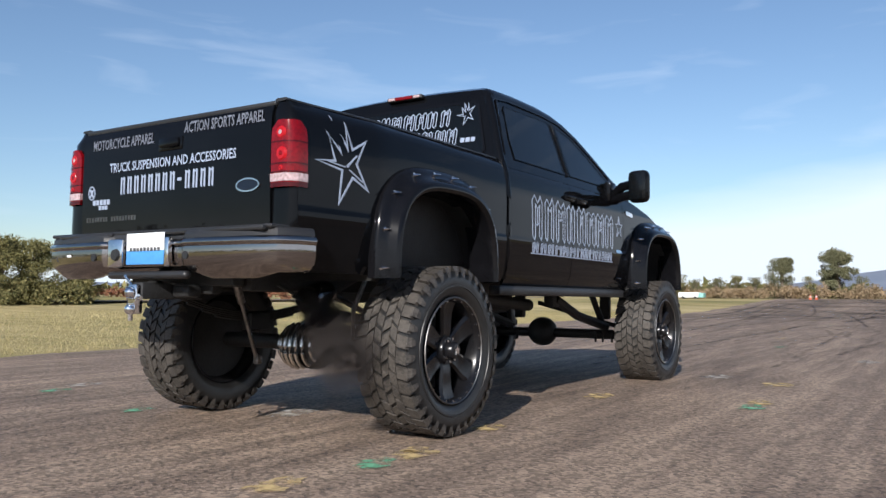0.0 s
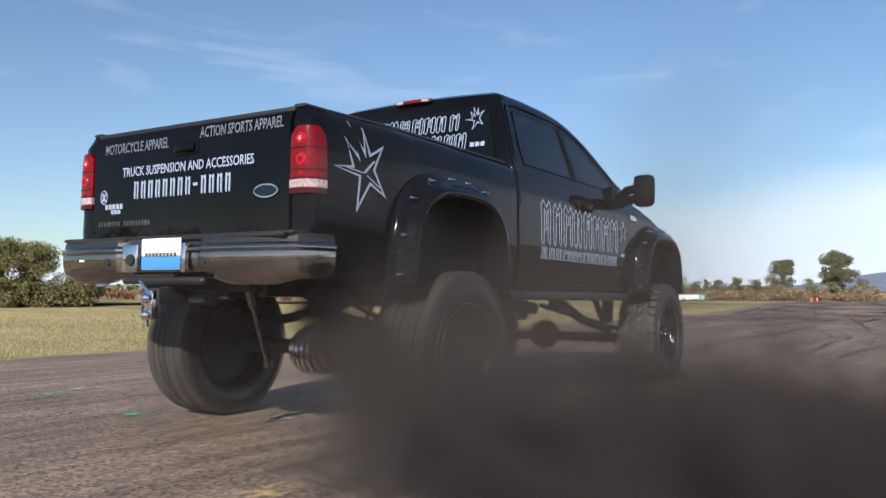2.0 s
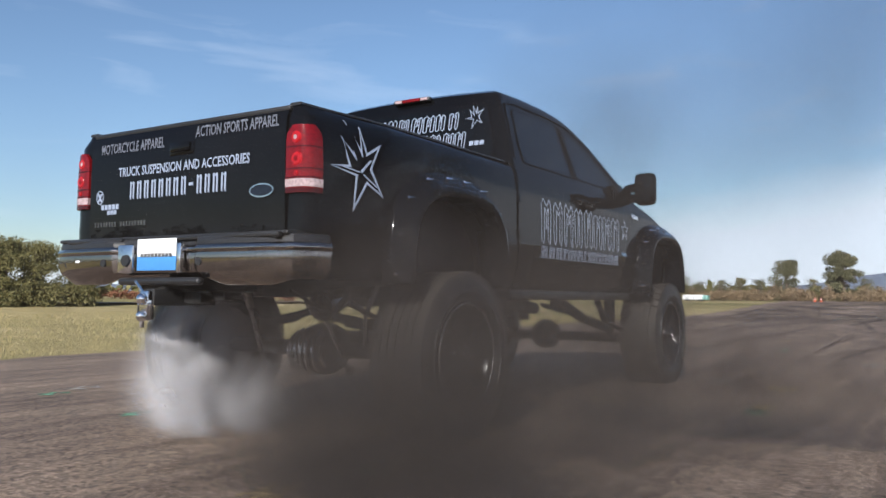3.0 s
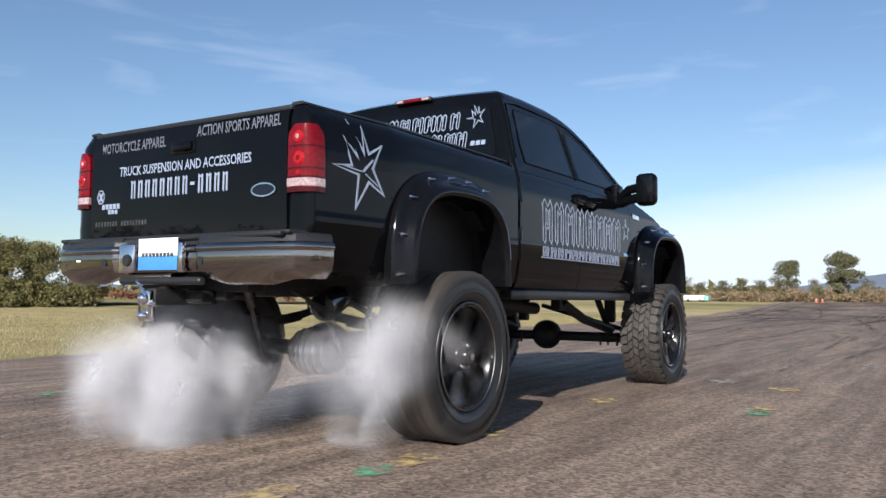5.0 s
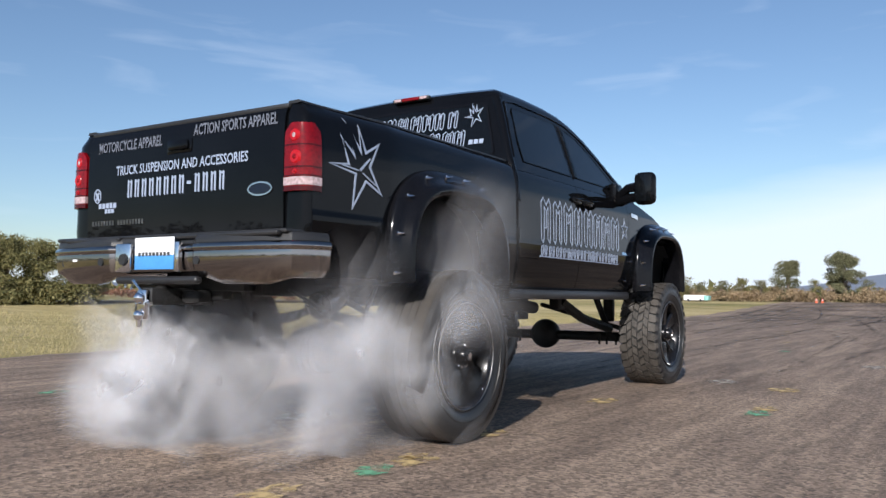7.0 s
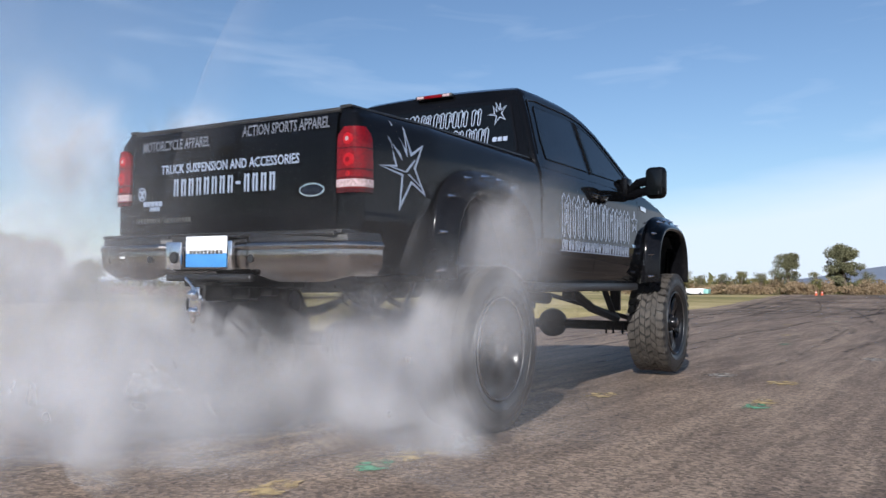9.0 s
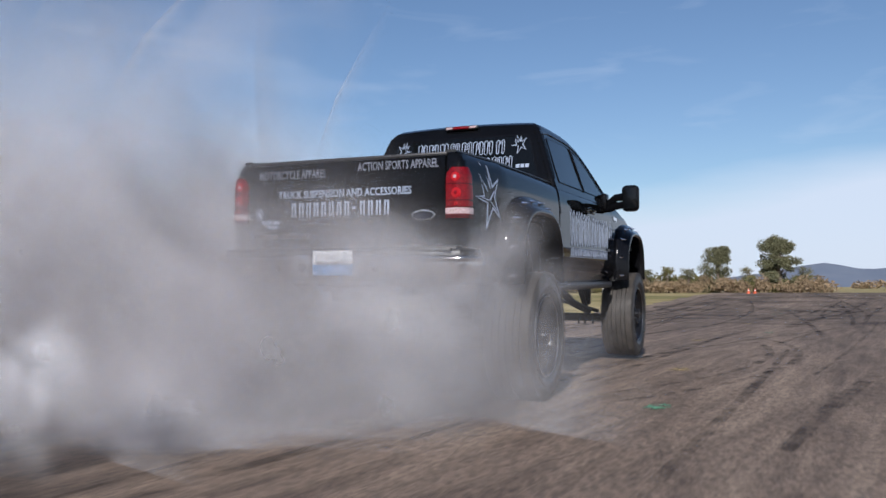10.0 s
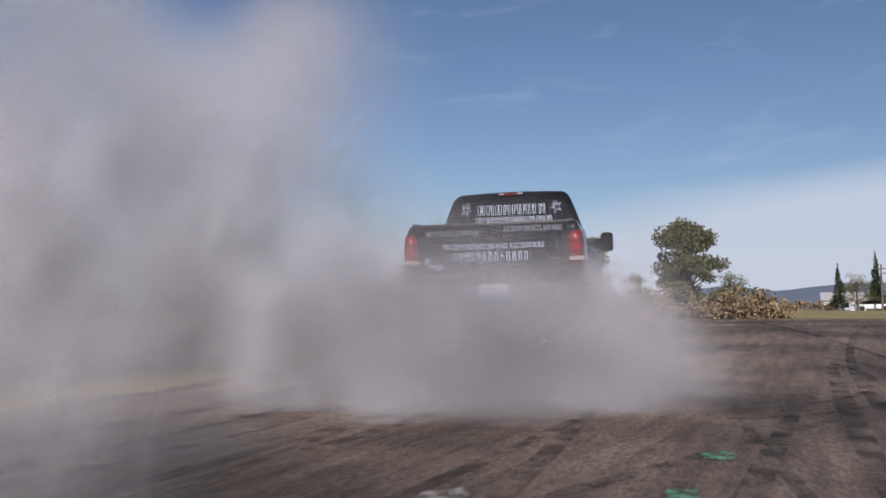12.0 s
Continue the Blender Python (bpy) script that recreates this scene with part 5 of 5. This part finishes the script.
# ---- smoke, in drifting rigid puffs ----
def smoke_material(name, color, strength, grain=2.6):
    """Thin sheets of smoke that fade out towards their rims."""
    m = bpy.data.materials.new(name)
    m.use_nodes = True
    n, l = m.node_tree.nodes, m.node_tree.links
    n.clear()
    o = n.new("ShaderNodeOutputMaterial")
    dif, tra, clear = n.new("ShaderNodeBsdfDiffuse"), n.new("ShaderNodeBsdfTranslucent"), n.new("ShaderNodeBsdfTransparent")
    dif.inputs[0].default_value = tra.inputs[0].default_value = (*color, 1)
    both, mix = n.new("ShaderNodeMixShader"), n.new("ShaderNodeMixShader")
    both.inputs[0].default_value = 0.4
    l.new(dif.outputs[0], both.inputs[1])
    l.new(tra.outputs[0], both.inputs[2])
    lit = n.new("ShaderNodeCombineXYZ")
    for k, v in enumerate((sun_way + Vector((0, 0, 0.6))).normalized()):
        lit.inputs[k].default_value = v
    l.new(lit.outputs[0], dif.inputs["Normal"])
    l.new(lit.outputs[0], tra.inputs["Normal"])
    uv = n.new("ShaderNodeUVMap")
    sub = n.new("ShaderNodeVectorMath")
    sub.operation = "LENGTH"
    l.new(uv.outputs[0], sub.inputs[0])
    fall = n.new("ShaderNodeMapRange")
    fall.interpolation_type = "SMOOTHERSTEP"
    fall.inputs["From Min"].default_value, fall.inputs["From Max"].default_value = 1.0, 0.0
    l.new(sub.outputs["Value"], fall.inputs["Value"])
    tc, tx = n.new("ShaderNodeTexCoord"), n.new("ShaderNodeTexNoise")
    tx.inputs["Scale"].default_value, tx.inputs["Detail"].default_value = grain, 3.0
    l.new(tc.outputs["Object"], tx.inputs[0])
    wisp = n.new("ShaderNodeMapRange")
    wisp.inputs["From Min"].default_value, wisp.inputs["From Max"].default_value = 0.28, 0.70
    wisp.inputs["To Min"].default_value = 0.22
    l.new(tx.outputs[0], wisp.inputs["Value"])
    mul = n.new("ShaderNodeMath")
    mul.operation = "MULTIPLY"
    l.new(fall.outputs[0], mul.inputs[0])
    l.new(wisp.outputs[0], mul.inputs[1])
    mul2 = n.new("ShaderNodeMath")
    mul2.operation = "MULTIPLY"
    mul2.inputs[1].default_value = strength
    l.new(mul.outputs[0], mul2.inputs[0])
    l.new(mul2.outputs[0], mix.inputs[0])
    l.new(clear.outputs[0], mix.inputs[1])
    l.new(both.outputs[0], mix.inputs[2])
    l.new(mix.outputs[0], o.inputs["Surface"])
    return m


WHITE_SMOKE = smoke_material("white_smoke", (0.80, 0.80, 0.83), 0.32, 2.2)
HAZE = smoke_material("thin_smoke", (0.72, 0.72, 0.76), 0.10, 1.4)
TRAIL = smoke_material("trail_smoke", (0.62, 0.605, 0.63), 0.22, 0.45)
SOOT = smoke_material("soot", (0.055, 0.048, 0.046), 0.50)
SOOT_HAZE = smoke_material("thin_soot", (0.085, 0.074, 0.068), 0.13, 1.0)


def puff_mesh(name, mat, r, sheets, seed):
    """A ball of smoke: round sheets, most of them standing across the drift, about a common middle."""
    rr = random.Random(seed)
    verts, faces, uvs = [], [], []
    for _ in range(sheets):
        q = Vector((rr.gauss(0, 0.5), -1, rr.gauss(0, 0.4))).to_track_quat("Z", "Y").to_matrix()
        c = Vector((rr.gauss(0, 1), rr.gauss(0, 1), rr.gauss(0, 1))) * r * 0.30
        s = r * rr.uniform(0.55, 0.95)
        k0 = len(verts)
        for k in range(10):
            a = k * math.pi / 5
            p = q @ Vector((s * math.cos(a), s * math.sin(a), 0))
            verts.append(c + p)
            uvs.append((math.cos(a), math.sin(a)))
        verts.append(c + q @ Vector((0, 0, s * 0.1)))
        uvs.append((0.0, 0.0))
        for k in range(10):
            faces.append((k0 + k, k0 + (k + 1) % 10, k0 + 10))
    me = bpy.data.meshes.new(name)
    me.from_pydata([tuple(v) for v in verts], [], faces)
    lay = me.uv_layers.new(name="UVMap")
    for lp in me.loops:
        lay.data[lp.index].uv = uvs[lp.vertex_index]
    for f in me.polygons:
        f.use_smooth = True
    me.materials.append(mat)
    return me


MESHES = {}


def puff(kind, r):
    mat, name, label = {"white": (WHITE_SMOKE, "tyre_smoke", "billow of white tyre smoke"), "trail": (TRAIL, "smoke_trail", "broad grey drift of tyre smoke over the runway"), "haze": (HAZE, "smoke_haze", "thin drifting veil of grey tyre smoke"),
                        "soot": (SOOT, "exhaust_smoke", "dense puff of black diesel exhaust smoke"), "thin": (SOOT_HAZE, "soot_haze", "thin brown-black veil of exhaust soot")}[kind]
    key = (kind, r, len(MESHES) % 3)
    if key not in MESHES:
        MESHES[key] = puff_mesh(name, mat, r, 7 if r > 0.8 else 14, len(MESHES) + 3)
    ob = new(name, MESHES[key])
    tagged(ob, label, "smoke", "smoke puffs")
    return ob


def truck_at(t):
    """The truck's pose at a time."""
    for (a, m), (b, n) in zip(TRUCK_ROWS, TRUCK_ROWS[1:]):
        if t <= b:
            return m.lerp(n, (t - a) / (b - a))
    return TRUCK_ROWS[-1][1]


def drift(ob, way, seed, spin=25.0, times=None):
    """Keys a puff along way(t), a place in the truck's space, turning slowly as it goes."""
    rr = random.Random(seed)
    ax = Vector((rr.gauss(0, 1), rr.gauss(0, 1), rr.gauss(0, 1))).normalized()
    ph = rr.uniform(0, 6.3)
    rows = []
    for t in times or [k * 0.25 for k in range(49)]:
        p = truck_at(t) @ Vector(way(t))
        rows.append((t, Matrix.Translation(p) @ Matrix.Rotation(0.35 * math.sin(ph + radians(spin) * t), 4, ax) @ Matrix.Rotation(ph + radians(spin * 0.4) * t, 4, "Y")))
    SMOKE.append((ob, rows))


SMOKE = []
rs = random.Random(40)


def ease(u):
    u = min(1.0, max(0.0, u))
    return u * u * (3 - 2 * u)


def mixp(a, b, u):
    return tuple(x + (y - x) * u for x, y in zip(a, b))


# black exhaust: a jet at the pipe, then rolling puffs that spread over the asphalt and thin out
T_FINE = [k * 0.1 for k in range(46)] + [5.0, 6.0, 8.0, 10.0, 12.0]
JET = [(0.60, -0.64, 0.73), (0.72, -0.64, 0.60), (0.83, -0.62, 0.46)]
for i in range(11):
    j = JET[i % 3]
    start = -1 if i < 8 else 0.1 * i - 0.7
    stop = 1.75 + 0.06 * i

    def way(t, j=j, start=start, stop=stop, i=i):
        if t < start or t > stop:
            return (0.6, 0.4, -2.0)
        return (j[0] + 0.05 * math.sin(9 * t + i), j[1] + 0.05 * math.cos(8 * t + 2 * i), j[2] + 0.04 * math.sin(7 * t + 3 * i))

    drift(puff("soot", (0.13, 0.17, 0.22)[i % 3] if i < 8 else 0.30), way, i, 200, T_FINE)
for i in range(30):
    born = 0.02 + i * 0.058
    ax = 1.55 + 2.5 * rs.random()
    aim = (ax, -1.70 + (ax - 1.55) * 0.62 + rs.uniform(-0.35, 0.45), rs.uniform(0.02, 0.22))
    pace = rs.uniform(0.8, 1.25)
    leave = rs.uniform(1.7, 2.2)

    def way(t, born=born, aim=aim, pace=pace, leave=leave):
        if t < born:
            return (0.6, 0.4, -2.5)
        u = 1 - math.exp(-2.3 * pace * (t - born))
        p = mixp((0.92, -0.84, 0.42), aim, u)
        k = max(0.0, t - leave)
        return (p[0] + 1.8 * k + 1.2 * k * k, p[1] - 0.2 * k, p[2] + 0.08 * math.sin(5 * t + born * 20) - 0.55 * min(k, 3))

    drift(puff("soot", rs.choice((0.34, 0.42, 0.50))), way, 100 + i, 70, T_FINE)
for i in range(22):
    born = 1.2 + 0.06 * i
    aim = (rs.uniform(1.6, 4.2), rs.uniform(-2.0, 2.6), rs.uniform(0.7, 2.5) if i % 3 == 0 else rs.uniform(0.0, 0.35))
    if i % 2:
        aim = (rs.uniform(0.6, 3.0), rs.uniform(-2.5, -1.1), rs.uniform(-0.2, 0.15))
    leave = rs.uniform(3.1, 3.7)

    def way(t, born=born, aim=aim, leave=leave):
        if t < born:
            return (0.6, 0.4, -3.0)
        u = 1 - math.exp(-1.2 * (t - born))
        p = mixp((1.2, -0.4, 0.1), aim, u)
        k = max(0.0, t - leave)
        return (p[0] + 2.4 * k + 1.8 * k * k, p[1] + 0.5 * k, p[2] + 0.12 * (t - born))

    drift(puff("thin", 1.1), way, 200 + i, 30, T_FINE)

# white smoke off the rear tyres: boiling clouds while the truck is held, a growing trail once it goes
def held(t):
    """How strong the burnout is, from nothing to full."""
    return lerp([(0, 0), (1.7, 0), (2.6, 0.17), (3.4, 0.34), (5.0, 0.72), (6.5, 0.8), (8.3, 1.0), (12, 1.0)], t)


for i in range(45):
    u = (i + 0.5) / 45
    left = i % 3 != 0
    if left:
        spot = (-0.62 + 1.0 * (rs.random() - 0.4) * (0.45 + 0.55 * u), -0.45 - 0.9 * rs.random() * (0.4 + 0.7 * u), 0.10 + 0.55 * rs.random() * (1 - 0.4 * u))
        if u > 0.72:
            spot = (rs.uniform(-1.3, 0.2), rs.uniform(-1.75, -0.9), rs.uniform(0.05, 0.45))
            u = 0.74 + 0.24 * u
    else:
        spot = (0.60 + 0.5 * rs.random(), -0.50 - 0.55 * rs.random(), 0.10 + 0.5 * rs.random())
        u = 0.6 + 0.38 * u
    trail = (rs.uniform(-5.5, -2.0), rs.uniform(-14.0, -10.0), rs.uniform(0.0, 0.6))

    def way(t, u=u, spot=spot, i=i, trail=trail):
        on = ease((held(t) - u * 0.9) * 7)
        q = (spot[0] + 0.09 * math.sin(2.6 * t + i * 1.7), spot[1] + 0.09 * math.cos(2.1 * t + i), spot[2] + 0.07 * math.sin(3.1 * t + i * 2.3))
        p = mixp((spot[0] * 0.8, -0.1, -1.2), q, on)
        return mixp(p, trail, ease((t - 9.2) / 2.2))

    drift(puff("white" if left or i % 4 == 0 else "haze", rs.choice((0.30, 0.38, 0.46)) if left else 0.38), way, 300 + i, 40)
# veil between the rear wheels, up the wheel arch, and rising beside the bed
for i in range(13):
    spot = ((rs.uniform(-0.7, 0.7), rs.uniform(-0.9, -0.3), rs.uniform(0.25, 0.8)) if i < 9 else (rs.uniform(1.0, 1.15), rs.uniform(-0.45, 0.35), rs.uniform(0.8, 1.45)))
    born = 4.6 + 0.32 * i if i < 9 else 5.6 + 0.8 * (i - 9)
    trail = (rs.uniform(0.2, 1.25), rs.uniform(-1.6, 0.3), rs.uniform(0.3, 1.3))

    def way(t, spot=spot, born=born, i=i, trail=trail):
        p = mixp((0.6, 0, -1.6), (spot[0] + 0.1 * math.sin(1.9 * t + i), spot[1] + 0.1 * math.cos(2.3 * t + i), spot[2] + 0.08 * math.sin(2.7 * t + i)), ease((t - born) / 0.6))
        return mixp(p, trail, ease((t - 8.9) / 1.4))

    drift(puff("haze", 0.5), way, 400 + i, 35)
for i in range(28):
    born = 7.2 + 0.12 * i if i < 14 else 8.5 + 0.06 * (i - 14)
    spot = (rs.uniform(-2.1, -1.3), rs.uniform(-1.4, 0.3), rs.uniform(0.5, 1.9))
    if i >= 14:
        spot = (rs.uniform(-3.0, -0.9), rs.uniform(-2.4, -0.9), rs.uniform(0.3, 1.6))
    trail = (rs.uniform(-6.5, -1.0), rs.uniform(-5.0, -1.0), rs.uniform(0.4, 2.6))

    def way(t, spot=spot, born=born, i=i, trail=trail):
        p = mixp((-1.2, -0.2, -1.8), spot, ease((t - born) / 1.1))
        p = (p[0] + 0.12 * math.sin(1.5 * t + i), p[1], p[2])
        return mixp(p, trail, ease((t - 9.0 - (0.3 if i >= 14 else 0)) / 2.0))

    drift(puff("white" if (i % 2 if i < 14 else i % 4 == 1) else "haze", 0.62 if i < 14 else 0.85), way, 500 + i, 25)
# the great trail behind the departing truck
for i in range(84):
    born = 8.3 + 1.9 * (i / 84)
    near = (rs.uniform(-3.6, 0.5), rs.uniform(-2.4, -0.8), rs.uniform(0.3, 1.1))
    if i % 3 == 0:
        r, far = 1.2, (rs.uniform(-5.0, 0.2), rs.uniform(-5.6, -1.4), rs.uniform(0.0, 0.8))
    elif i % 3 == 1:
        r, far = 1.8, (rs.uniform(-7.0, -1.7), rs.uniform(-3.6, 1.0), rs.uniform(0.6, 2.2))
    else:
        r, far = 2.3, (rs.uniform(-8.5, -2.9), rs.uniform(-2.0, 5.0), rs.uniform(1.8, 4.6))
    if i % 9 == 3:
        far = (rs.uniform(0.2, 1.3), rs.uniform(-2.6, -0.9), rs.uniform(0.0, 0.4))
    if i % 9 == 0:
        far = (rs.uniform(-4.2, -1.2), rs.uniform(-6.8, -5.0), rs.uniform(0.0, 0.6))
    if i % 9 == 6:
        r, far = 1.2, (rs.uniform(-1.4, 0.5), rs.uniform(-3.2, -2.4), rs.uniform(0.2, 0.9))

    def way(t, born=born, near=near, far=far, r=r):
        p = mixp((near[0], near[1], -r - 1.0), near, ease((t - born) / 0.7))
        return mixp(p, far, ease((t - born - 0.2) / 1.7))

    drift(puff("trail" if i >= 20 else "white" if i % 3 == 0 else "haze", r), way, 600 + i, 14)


# ---- motion ----
WHEEL_AT = [(TRACK, 0.0, 0), (-TRACK, 0.0, 180), (TRACK, BASE, 0), (-TRACK, BASE, 180)]


def travel(t):
    """How far the truck has gone along its way."""
    rows = [(0, 0.0), (8.6, 0.0), (9.0, 0.27), (9.5, 3.17), (10, 9.7), (10.5, 17.1), (11, 24.3), (11.5, 30.6), (12, 36.6)]
    return lerp(rows, t)


def rear_turn(t):
    """Turn of the spinning rear wheels, in degrees."""
    if t < 1.1:
        return 0.0
    return 6300 * (t - 1.1) ** 2 if t < 1.5 else 1008 + 5040 * (t - 1.5)


def motions():
    walk(truck, TRUCK_ROWS)
    for w, (x, y, turn) in zip(wheels, WHEEL_AT):
        rows = []
        for f in range(0, 721):
            t = f / 60
            a = rear_turn(t) if y == 0 else math.degrees(travel(t) / RAD)
            a = a if turn == 0 else -a
            rows.append((t, Matrix.Translation((x, y, HUB)) @ Matrix.Rotation(radians(turn), 4, "Z") @ Matrix.Rotation(radians(-a), 4, "X")))
        walk(w, rows)
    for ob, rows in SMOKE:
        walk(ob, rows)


motions()
